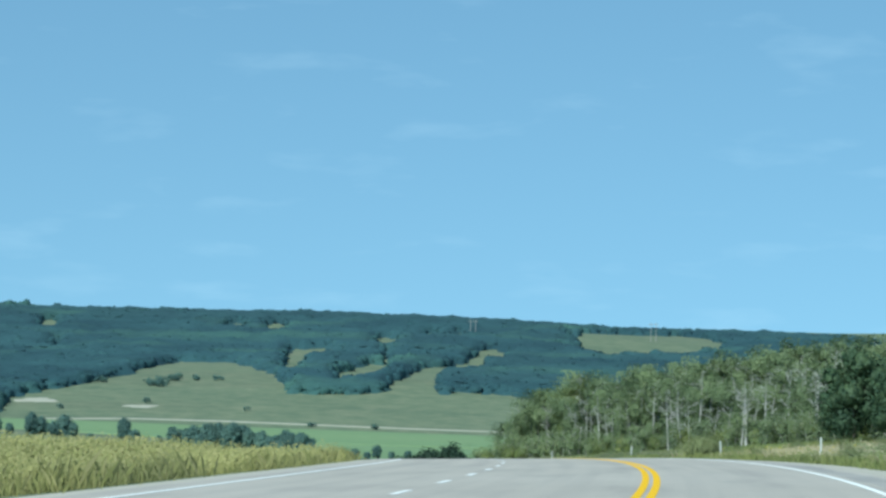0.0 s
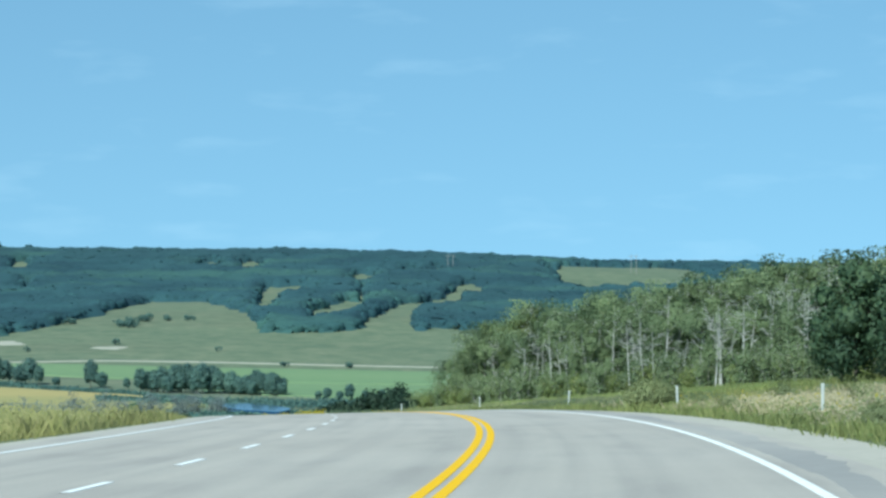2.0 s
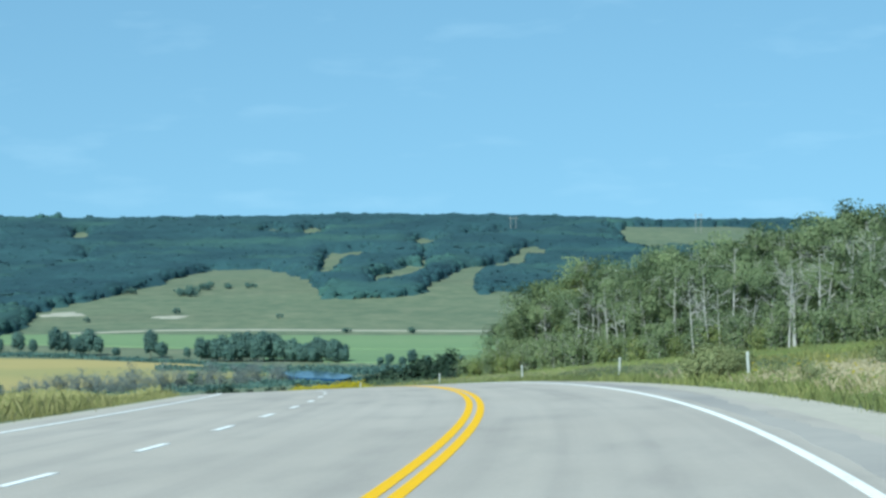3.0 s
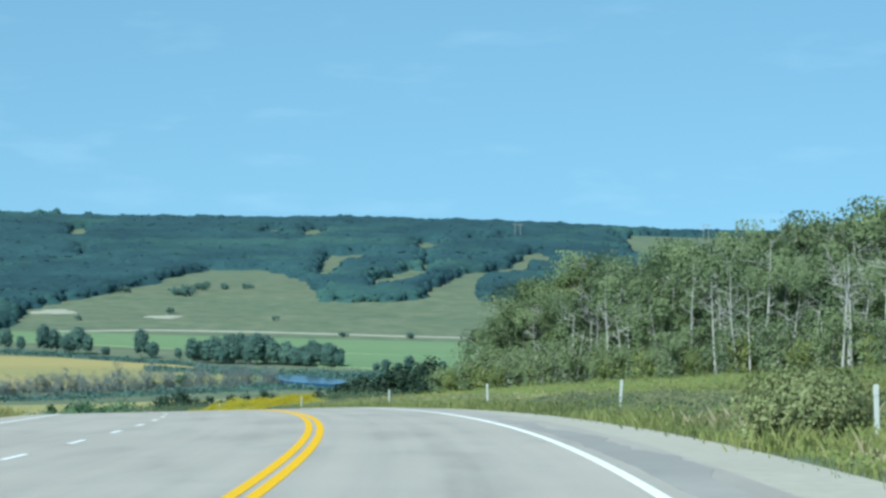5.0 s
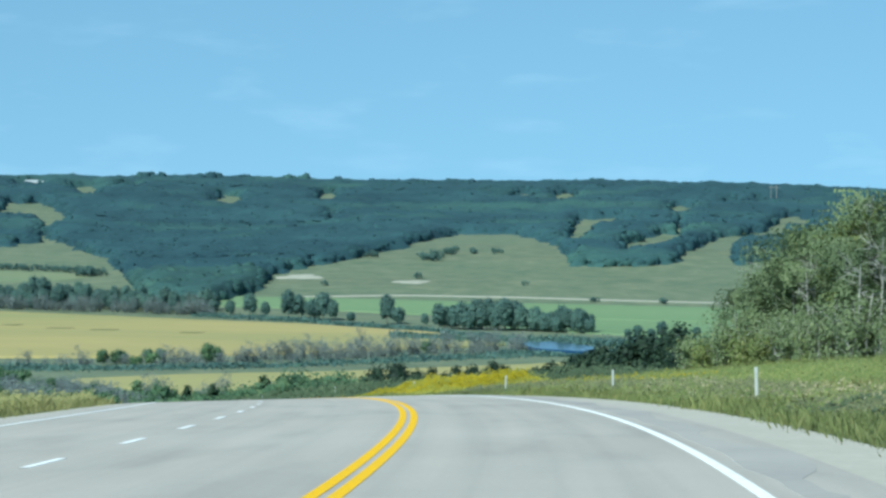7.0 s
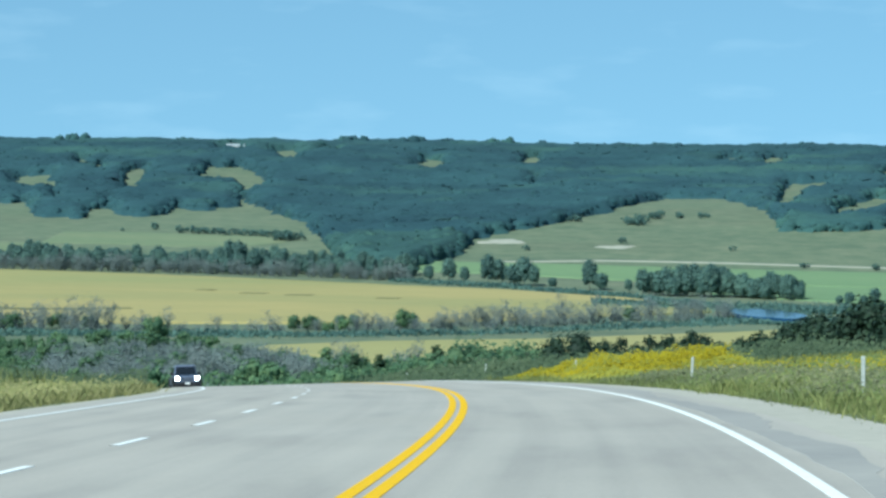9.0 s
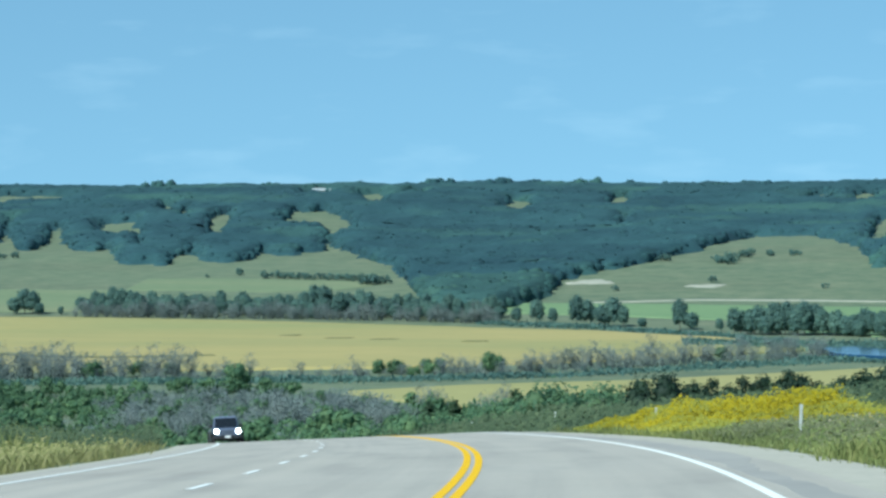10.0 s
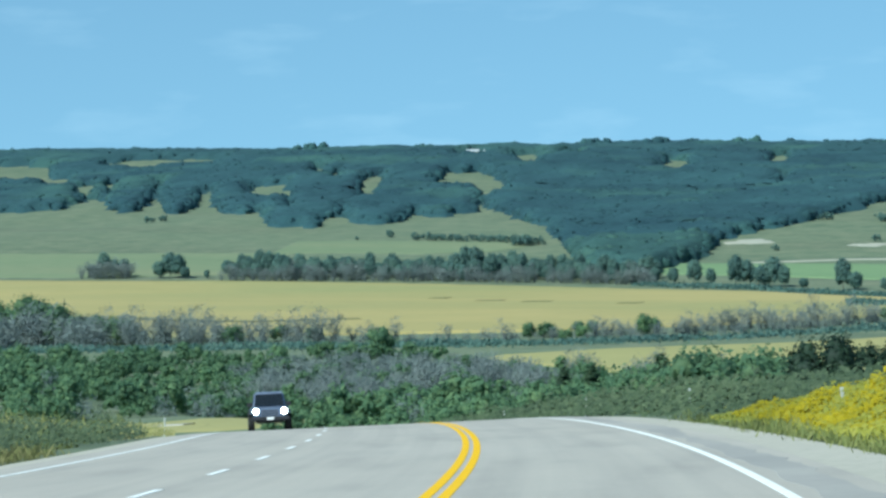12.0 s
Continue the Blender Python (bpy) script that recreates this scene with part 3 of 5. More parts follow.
def scatter(name, label, raws, places, mat, category, seed):
    """Many trees nobody could count, as one mass."""
    r = np.random.RandomState(seed)
    vs, fs, n = [], [], 0
    for x, y, z, sc in places:
        v, f = raws[r.randint(0, len(raws))]
        a = r.uniform(0, 6.28)
        c, d = np.cos(a) * sc, np.sin(a) * sc
        vs.append(v @ np.array([[c, d, 0], [-d, c, 0], [0, 0, sc]]) + (x, y, z))
        fs += [tuple(i + n for i in q) for q in f]
        n += len(v)
    return tagged(new(name, mesh_of(name, np.concatenate(vs), fs, mat, True)), label, category, kind="stuff")


def plant(name, meshes, label, category, at, turn=0.0, scale=1.0, group="", parts=("trunk", "crown")):
    """A tree or bush as a thing with its parts."""
    ob = new(name)
    tagged(ob, label, category, group)
    ob.matrix_basis = Matrix.Translation(at) @ Matrix.Rotation(turn, 4, "Z") @ Matrix.Diagonal((scale, scale, scale, 1))
    for n, me in zip(parts, meshes):
        if me:
            part(n, me, ob)
    return ob


def stand(s, u):
    """The place on the ground at a station and an offset to the right of the yellow line."""
    x, y, _ = road_at(s, u)
    return float(x), float(y), float(ground(np.array([x]), np.array([y]))[0])


def stand_across(q, w):
    x, y = place(q, w)
    return x, y, float(ground(np.array([x]), np.array([y]))[0])


# ---- the roadside wood of aspens ----
rs = np.random.RandomState(11)
ASPENS = [tree_meshes(100 + k, h, sp, int(n * 3.3), 0.118, bare=b, limbs=22, dead=d, lean=0.035)
          for k, (h, sp, n, b, d) in enumerate([(9.0, 1.9, 1900, 0.2, 0.12), (8.0, 2.1, 2300, 0.08, 0.05), (9.4, 1.6, 1300, 0.35, 0.45),
                                                (7.4, 2.2, 2300, 0.05, 0.05), (9.3, 1.4, 700, 0.3, 0.75), (8.6, 2.0, 2000, 0.14, 0.15), (6.4, 2.2, 2200, 0.04, 0.0)])]
SCRUB = [tree_meshes(130 + k, h, sp, n, 0.09, bare=0.03, limbs=14, trunks=4, lean=0.1, leaf=lf)
         for k, (h, sp, n, lf) in enumerate([(2.6, 1.1, 1500, "aspen leaves"), (1.8, 0.9, 1300, "weed leaves"), (3.2, 1.2, 1300, "aspen leaves")])]
DARKS = [full_tree(150 + 5 * k, h, sp, "poplar leaves", lobes=12, leaves=n, size=0.17, foot=0.0) for k, (h, sp, n) in enumerate([(8.4, 3.1, 4200), (7.2, 3.0, 3800)])]
BUSHES = [full_tree(160 + 5 * k, h, sp, "dark leaves", lobes=9, leaves=n, size=0.13, foot=0.0) for k, (h, sp, n) in enumerate([(3.2, 1.5, 2200), (2.5, 1.3, 2000), (3.6, 1.5, 2200)])]
LABELS = ("slender aspen with a thin grey-green crown and pale trunk", "bushy green aspen on the roadside slope", "half-dead aspen with bare pale branches",
          "low full aspen with branches to the ground", "almost bare dead aspen with grey limbs", "leafy aspen in the roadside wood", "young round aspen at the wood's edge")
for s in np.arange(178, 326.5, 2.6):
    front = np.interp(s, (178, 215, 240, 262, 300, 340), (30, 30, 31, 31, 30, 29))
    for r in range(4):
        ss, uu = s + rs.uniform(-1.5, 1.5), front + 3.4 * r + rs.uniform(-1.3, 1.3)
        i = rs.choice(7, p=(0.16, 0.12, 0.27, 0.08, 0.24, 0.09, 0.04) if 208 < s < 285 else (0.18, 0.18, 0.2, 0.13, 0.14, 0.11, 0.06))
        if r == 0 and rs.uniform() < 0.55 or s > 306 and rs.uniform() < 0.7:
            i = rs.choice((3, 1, 5))
        at = stand(ss, uu)
        sc = rs.uniform(0.86, 1.08) * np.interp(s, (178, 230, 256, 285, 295, 306, 318, 323, 327), (0.74, 0.78, 0.88, 0.9, 0.86, 0.97, 0.98, 0.9, 0.72)) * (0.84 if r == 0 else 1.0)
        plant("aspen", ASPENS[i], LABELS[i], "tree", at, rs.uniform(0, 6.28), sc, "roadside wood")
    for _ in range(2):
        j = rs.randint(0, 3)
        plant("shrub", SCRUB[j], "leafy shrub at the foot of the aspens", "shrub", stand(s + rs.uniform(-1, 1), front - 2.3 + rs.uniform(-0.8, 0.8)), rs.uniform(0, 6.28), rs.uniform(0.7, 1.1), "wood edge shrubs")
for k in range(9):                                       # shrubs where the wood runs out
    plant("shrub", SCRUB[k % 3], "leafy shrub at the lower end of the wood", "shrub", stand(326 + 1.0 * k + rs.uniform(-1, 1), 30 + rs.uniform(-2, 7)), rs.uniform(0, 6.28), 1.4 - 0.1 * k, "wood edge shrubs")
BARE = [tree_meshes(170 + k, h, 1.15, 0, 0.1, bare=0.42, limbs=8, dead=1.0, lean=0.03, bark="pale bark", stout=0.8, trunks=n) for k, (h, n) in enumerate(((7.0, 1), (6.2, 2), (7.6, 1), (5.4, 2)))]
for k in range(40):
    s = 190 + 3.0 * k + rs.uniform(-2, 2)
    plant("dead_aspen", BARE[rs.randint(0, 4)], "dead aspen with a bare pale forked trunk", "tree", stand(s, 29.0 + rs.uniform(-1.2, 1.6)), rs.uniform(0, 6.28), rs.uniform(0.75, 1.05), "dead aspens")
# a fresher green crown, and dark narrow tops that stand over the wood
FRESH = tree_meshes(176, 8.2, 2.2, 6500, 0.12, bare=0.1, limbs=24, leaf="weed leaves")
plant("aspen", FRESH, "fuller fresh green aspen in the roadside wood", "tree", stand(304.5, 30.0), 0.8, 0.92, "roadside wood")
for s, u, sc in ((247, 33.5, 0.9), (251, 35.0, 0.88), (255, 36.5, 0.82)):
    plant("dark_tree", full_tree(185 + int(s), 9.4, 1.5, "poplar leaves", lobes=16, leaves=2400, size=0.17, foot=0.0)[:2], "dark narrow poplar standing over the wood", "tree", stand(s, u), s, sc, "dark poplars")
# the darker trees where the wood begins
for s, u, sc, k in ((190, 23.5, 0.84, 0), (193, 27.0, 0.88, 1), (186, 26.0, 0.86, 1), (197, 24.5, 0.7, 1), (182, 25.0, 0.82, 0), (178, 27.5, 0.82, 1), (189, 31, 0.92, 0), (183, 31, 0.9, 1)):
    plant("dark_tree", DARKS[k], "dense dark green poplar at the start of the wood", "tree", stand(s, u), s * 1.7, sc * 0.9, "dark poplars")
# dark round bushes past the wood, down the bank
for s, u, h in ((458, 41, 3.8), (455, 43, 3.6), (452, 46.5, 4.6), (447, 46, 3.6), (441, 48, 4.2), (436, 48, 4.3), (431, 48, 4.6), (428, 47, 4.5), (424, 47, 4.8),
                (420, 46, 4.6), (416, 46, 5.0), (412, 47, 5.4), (408, 47, 5.6), (404, 48, 6.2), (400, 47, 5.0), (396, 46, 4.5), (392, 45, 4.2), (388, 44, 3.8)):
    plant("dark_bush", BUSHES[int(s) % 3], "dark green rounded bush on the bank", "bush", stand(s, u), s * 0.9, 1.02 * h / (3.2, 2.5, 3.6)[int(s) % 3], "dark bank bushes")

SLIM = [full_tree(180 + 5 * k, h, sp, "dark leaves", lobes=9, leaves=1500, size=0.14, foot=0.0) for k, (h, sp) in enumerate([(4.8, 1.25), (5.2, 1.1)])]
for k, (q, w, h) in enumerate(((34.2, 474, 4.6), (36.0, 476, 4.8), (37.6, 474, 4.2), (39.0, 476, 4.9), (40.6, 477, 5.0), (42.4, 476, 5.3), (43.8, 478, 5.0), (45.6, 474, 4.3), (47.6, 476, 4.6))):
    plant("dark_bush", SLIM[k % 2], "dark green upright bush behind the flowering bank", "bush", stand_across(q, w), 1.3 * k, 1.15 * h / (4.8, 5.2)[k % 2], "dark bank bushes")
ROUND_TREE = full_tree(190, 5.2, 2.9, "dark leaves", lobes=14, leaves=3000, size=0.16, foot=0.0)
plant("dark_tree", ROUND_TREE, "dark broad round tree behind the flowering bank", "tree", stand_across(31.2, 448), 0.4, 1.0, "dark bank bushes")

# ---- woods below the road ----
rs = np.random.RandomState(21)
WOODS = [full_tree(200 + 3 * k, h, sp, "wood leaves", lobes=n, leaves=1100, size=0.26, foot=0.0, rough=0.6, fat=1.12)
         for k, (h, sp, n) in enumerate([(6.0, 3.2, 9), (5.0, 3.3, 8), (7.0, 3.0, 10), (4.2, 3.1, 8)])]
DEADS = [tree_meshes(220 + k, h, sp, 800, 0.34, bare=0.06, limbs=20, leaf="grey twigs", bark="grey bark", dead=0.35, trunks=3, lean=0.09, aspect=0.13)
         for k, (h, sp) in enumerate([(5.5, 1.7), (6.5, 1.6), (4.5, 1.9)])]


def wood_tree(q, w, sc=1.0):
    if rs.uniform() < 0.08 + 0.3 * ease(0.2, 0.9, wave(np.array([q * 1.0]), np.array([w * 1.0]), 60, 6))[0]:
        plant("dead_shrub", DEADS[rs.randint(0, 3)], "bare grey dead shrub among the green woods", "shrub", stand_across(q, w), rs.uniform(0, 6.28), sc * rs.uniform(0.7, 1.0), "grey dead shrubs")
    else:
        plant("valley_tree", WOODS[rs.randint(0, 4)], "leafy green tree on the valley side", "tree", stand_across(q, w), rs.uniform(0, 6.28), sc * rs.uniform(0.7, 1.2), "valley side woods")


# along the foot of the road's bank
spots, n = [], 0
for w in np.arange(436, 640, 7.5):
    for q in np.arange(-170, 58, 4.6):
        ss, uu = along_road(*[np.array([v]) for v in place(q, w)])
        clear = 15 if w > 470 else 19
        if ((q + 47) / 19) ** 2 + ((w - 645) / 70) ** 2 < 1:
            continue
        if (uu[0] > clear or uu[0] < (-34 if ss[0] < 500 else -clear - 2)) and rs.uniform() < (0.72 if w > 470 else 0.45):
            qq, ww, sc = q + rs.uniform(-2.5, 2.5), w + rs.uniform(-4, 4), 0.5 if w > 480 else 0.34
            if qq > 3 and w > 490:
                sc *= 1.5
            if w < 530 and n < 296:
                wood_tree(qq, ww, sc)
                n += 1
            else:
                spots.append((*stand_across(qq, ww), sc * rs.uniform(0.7, 1.2)))
SPIRE = full_tree(232, 7.4, 1.15, "poplar leaves", lobes=12, leaves=1500, size=0.2, foot=0.0)
for q, w, h in ((20.5, 516, 7.0), (23.0, 519, 6.4), (18.0, 522, 6.2), (25.0, 526, 6.7), (27.5, 522, 5.6), (12.5, 533, 5.8), (9.5, 537, 5.2), (15, 528, 5.6), (29.5, 505, 5.4), (6.5, 545, 5.0)):
    plant("valley_tree", WOODS[int(q) % 4], "leafy green tree at the foot of the road bank", "tree", stand_across(q, w), q, h / (6.0, 5.0, 7.0, 4.2)[int(q) % 4], "valley side woods")
for q, w, sc in ((15.7, 540, 1.0), (9.2, 536, 0.86), (4.0, 560, 0.9)):
    plant("slim_tree", SPIRE, "slim dark pointed tree at the foot of the bank", "tree", stand_across(q, w), 3 * q, sc, "slim trees")
ashes = []
# the far part of the woods, on the valley floor
for w in np.arange(960, 1190, 12):
    far = np.interp(w, (960, 1060, 1110, 1180), (10, 10, -40, -95))
    for q in np.arange(-300, far, 6.5):
        ash = ((q + 90 + (w - 1085) * 0.2) / 46) ** 2 + ((w - 1085) / 72) ** 2 < 1
        if ash:
            for _ in range(2):
                ashes.append((*stand_across(q + rs.uniform(-4, 4), w + rs.uniform(-8, 8)), rs.uniform(0.9, 1.5)))
        if rs.uniform() < (0.3 if ash else 0.8):
            spots.append((*stand_across(q + rs.uniform(-4, 4), w + rs.uniform(-8, 8)), rs.uniform(0.6, 1.15)))
# the slope between, green thickets with grey dead brush among them
greys = ashes
for w in np.arange(612, 960, 10.5):
    for q in np.arange(np.interp(w, (612, 960), (-190, -300)), np.interp(w, (612, 700, 960), (20, 12, 10)), 7.0):
        qq, ww = q + rs.uniform(-3.5, 3.5), w + rs.uniform(-5, 5)
        ss, uu = along_road(*[np.array([v]) for v in place(qq, ww)])
        if abs(uu[0]) < 16 and ss[0] < 770 or ((qq + 68) / 25) ** 2 + ((ww - 700) / 46) ** 2 < 1 or ((qq + 47) / 17) ** 2 + ((ww - 645) / 62) ** 2 < 1:
            continue
        dry = wave(np.array([qq * 1.0]), np.array([ww * 0.4]), 70, 6)[0]
        if rs.uniform() < 0.05 + 0.4 * ease(0.2, 0.9, dry):
            greys.append((*stand_across(qq, ww), rs.uniform(0.6, 1.2)))
        elif rs.uniform() < 0.93:
            spots.append((*stand_across(qq, ww), rs.uniform(0.65, 1.05)))
THICKET = [lobed_crown(270 + k, h, sp, 9, 300, 0.46, 0.0, core=COARSE, rough=0.6, fat=1.2) for k, (h, sp) in enumerate([(5.0, 3.4), (4.2, 3.6), (6.4, 3.0), (3.4, 3.6), (7.0, 2.6)])]
scatter("valley_wood", "green mixed woods on the valley side", THICKET, spots, "wood leaves", "woodland", 24)


def bed(q):
    """Across-valley distance of the old river bed."""
    return np.interp(q, (-420, -187, -122, -61, 1, 67, 110, 180, 300), (1262, 1272, 1265, 1275, 1300, 1360, 1395, 1420, 1440))


def twig_dome(seed, high, wide, n):
    r = np.random.RandomState(seed)
    d = r.normal(size=(n, 3))
    d /= np.linalg.norm(d, axis=1, keepdims=True)
    d[:, 2] = np.abs(d[:, 2])
    return leaf_quads(r, d * r.uniform(0.3, 1.0, (n, 1)) * (wide, wide, high), 0.55, aspect=0.12)


DRY = [twig_dome(280 + k, h, sp, 330) for k, (h, sp) in enumerate([(4.0, 3.2), (3.2, 3.4), (5.0, 2.8)])]
for q in np.arange(-300, -165, 6.0):                      # the tallest dead thickets by the river bed
    for _ in range(2):
        greys.append((*stand_across(q + rs.uniform(-3, 3), bed(q) + rs.uniform(-5, 40)), rs.uniform(1.2, 2.1) * np.interp(q, (-240, -205), (1.75, 0.9))))
for q in np.arange(-296, -226, 2.2):
    greys.append((*stand_across(q, bed(q) + rs.uniform(10, 40)), rs.uniform(2.6, 3.5) * np.interp(q, (-242, -226), (1.0, 0.7))))
for q in np.arange(-150, 95, 4.5):
    greys.append((*stand_across(q + rs.uniform(-2, 2), bed(q) + rs.uniform(2, 24)), rs.uniform(0.7, 1.25)))
scatter("dead_brush", "thickets of bare grey dead brush on the valley side", [(v, f.tolist()) for v, f in DRY], greys, "grey twigs", "brush", 25)
for k in range(46):
    q, w = rs.uniform(-120, 10), rs.uniform(960, 1110)
    plant("dead_shrub", DEADS[k % 3], "bare grey dead shrub among the green woods", "shrub", stand_across(q, w), rs.uniform(0, 6.28), rs.uniform(1.1, 1.8), "grey dead shrubs")

# ---- grey dead willows along the old river bed ----
for k in range(26):
    q = -296 + 2.9 * k + rs.uniform(-1, 1)
    plant("bed_tree", WOODS[rs.randint(0, 4)], "tall green tree in the thicket by the river bed", "tree", stand_across(q, bed(q) + 30 + rs.uniform(-8, 14)), rs.uniform(0, 6.28), rs.uniform(1.9, 2.7) * np.interp(q, (-245, -222), (1, 0.6)), "river bed trees")
plant("bed_tree", WOODS[0], "single broad round green tree above the grey brush", "tree", stand_across(-109, 1196), 1.0, 1.7, "river bed trees")
for q in np.arange(-330, 95, 2.6):
    dens = np.interp(q, (-330, -200, -150, -100, -60, -25, 20, 60, 95), (0.9, 0.95, 0.9, 0.35, 0.75, 0.9, 0.8, 0.95, 0.8))
    if rs.uniform() < dens:
        w = bed(q) + rs.uniform(0, 26)
        if rs.uniform() < 0.13:
            plant("bed_tree", WOODS[rs.randint(0, 4)], "small green tree beside the dead willows", "tree", stand_across(q, w), rs.uniform(0, 6.28), rs.uniform(0.8, 1.2) * np.interp(q, (-200, -140), (1.7, 1.0)), "river bed trees")
        else:
            plant("dead_willow", DEADS[rs.randint(0, 3)], "bare grey dead willow along the river bed", "tree", stand_across(q, w), rs.uniform(0, 6.28), rs.uniform(0.75, 1.3) * np.interp(q, (-260, -200, -140, -110, -30, 10), (1.7, 1.8, 1.6, 1.0, 1.1, 1.45)), "dead willows")


def low_brush(name, label, qs, mid, half, height, mat, n, seed, category="brush"):
    """Low brush along a line: many small clumps as one thing nobody could count."""
    r = np.random.RandomState(seed)
    q = r.uniform(qs[0], qs[-1], n)
    w = np.interp(q, qs, mid) + r.normal(size=n) * np.interp(q, qs, half)
    x, y = place(q, w)
    z = ground(x, y) + r.uniform(0.05, 1, n) ** 1.4 * height * (0.7 + 0.3 * wave(x, y, 30, seed))
    v, f = leaf_quads(r, np.stack([x, y, z], 1), 0.75)
    return tagged(new(name, mesh_of(name, v, f, mat)), label, category, kind="stuff")


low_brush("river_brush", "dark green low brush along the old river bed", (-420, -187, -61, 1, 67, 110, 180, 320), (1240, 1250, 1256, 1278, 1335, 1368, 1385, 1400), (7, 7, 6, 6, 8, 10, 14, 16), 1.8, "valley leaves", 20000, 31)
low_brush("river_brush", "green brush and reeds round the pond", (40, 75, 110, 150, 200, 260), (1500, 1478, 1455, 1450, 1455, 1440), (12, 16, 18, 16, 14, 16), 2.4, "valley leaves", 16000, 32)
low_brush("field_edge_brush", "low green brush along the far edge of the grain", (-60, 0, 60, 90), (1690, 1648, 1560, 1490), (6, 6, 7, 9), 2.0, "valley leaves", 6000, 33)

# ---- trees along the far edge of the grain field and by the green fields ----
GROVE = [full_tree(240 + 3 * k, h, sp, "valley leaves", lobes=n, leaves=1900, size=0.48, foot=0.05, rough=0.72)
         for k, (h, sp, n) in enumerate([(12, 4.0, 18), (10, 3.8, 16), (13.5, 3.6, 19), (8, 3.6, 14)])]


def grove_tree(q, w, sc, label="broad green cottonwood on the valley floor", group="valley floor trees"):
    plant("cottonwood", GROVE[rs.randint(0, 4)], label, "tree", stand_across(q, w), rs.uniform(0, 6.28), sc, group)


for q in np.arange(-272, -48, 2.3):                       # long belt behind the grain
    w = np.interp(q, (-272, -183, -78, -40), (1764, 1746, 1710, 1688))
    tall = 0.84 + 0.13 * wave(np.array([q * 1.0]), np.array([0.0]), 40, 17)[0]
    grove_tree(q + rs.uniform(-2, 2), w + rs.uniform(-4, 16), tall * rs.uniform(0.7, 1.15), "cottonwood in the belt behind the grain field", "belt trees")
    if rs.uniform() < 0.75:
        grove_tree(q + rs.uniform(-2, 2), w + rs.uniform(10, 40), tall * rs.uniform(0.85, 1.2), "cottonwood in the belt behind the grain field", "belt trees")
    if rs.uniform() < 0.8:
        plant("dead_willow", DEADS[rs.randint(0, 3)], "bare grey willow at the belt's foot", "tree", stand_across(q, w - 12 + rs.uniform(-3, 3)), 0.3 * q, rs.uniform(0.9, 1.8), "belt willows")
for k in range(12):                                       # the grey half-dead clump beyond the grain
    plant("dead_willow", DEADS[k % 3], "bare grey willow in a clump beyond the grain", "tree", stand_across(-350 + 2.2 * k + rs.uniform(-1, 1), 1774 + rs.uniform(-5, 8)), 0.7 * k, rs.uniform(1.4, 2.0), "belt willows")
for q, w, sc in ((-309, 1772, 0.7), (-304, 1775, 0.85), (-299, 1772, 0.8), (-295, 1770, 0.6), (-347, 1784, 0.6), (-341, 1786, 0.75), (-336, 1786, 0.7), (-330, 1784, 0.6), (-283, 1768, 0.35),
                 (-40, 1690, 0.6), (-30, 1684, 0.75), (-22, 1680, 0.5), (-10, 1668, 0.85), (-5, 1668, 0.8), (3, 1662, 1.0), (8, 1660, 0.9), (13, 1655, 0.6), (22, 1642, 0.5), (40, 1630, 0.85), (45, 1628, 0.8), (58, 1612, 0.4)):
    grove_tree(q, w, sc * 1.3, "single cottonwood beside the fields", "single cottonwoods")
for k in range(46):                                       # the grove beside the green field
    q = 65 + 1.55 * k + rs.uniform(-1, 1)
    if not 103 < q < 107:
        grove_tree(q, np.interp(q, (66, 136), (1585, 1545)) + rs.uniform(-6, 8), rs.uniform(0.85, 1.15) * np.interp(q, (64, 80, 110, 137), (1.05, 1.1, 1.0, 0.85)), "cottonwood in the grove by the pond", "pond grove")
for q, w, sc in ((148, 1505, 0.5), (152, 1500, 0.6), (158, 1498, 0.55), (163, 1500, 0.65), (170, 1496, 0.5), (178, 1494, 0.55), (186, 1490, 0.5)):
    grove_tree(q, w, sc, "small cottonwood beside the green field", "single cottonwoods")

# ---- pond ----
def pond():
    t = np.linspace(0, 2 * np.pi, 49)[:-1]
    r = 1 + 0.12 * np.sin(2 * t + 1) + 0.07 * np.sin(5 * t)
    q, w = 109 + 13 * r * np.cos(t), 1392 + 36 * r * np.sin(t) - 18 * r * np.cos(t)
    x, y = place(q, w)
    z = np.full_like(x, -69.3)
    v = np.concatenate([np.stack([x, y, z], 1), np.stack([x, y, z - 1.5], 1)])
    n = len(t)
    f = [tuple(range(n))] + [(i, i + n, (i + 1) % n + n, (i + 1) % n) for i in range(n)]
    tagged(new("pond", mesh_of("pond", v, f, "water")), "still blue water of a river pond", "water", kind="structure")


pond()
low_brush("river_brush", "reeds and brush on the near bank of the pond", (84, 96, 109, 122, 136), (1372, 1362, 1350, 1338, 1334), (6, 4, 3, 4, 8), 2.0, "valley leaves", 1100, 34)

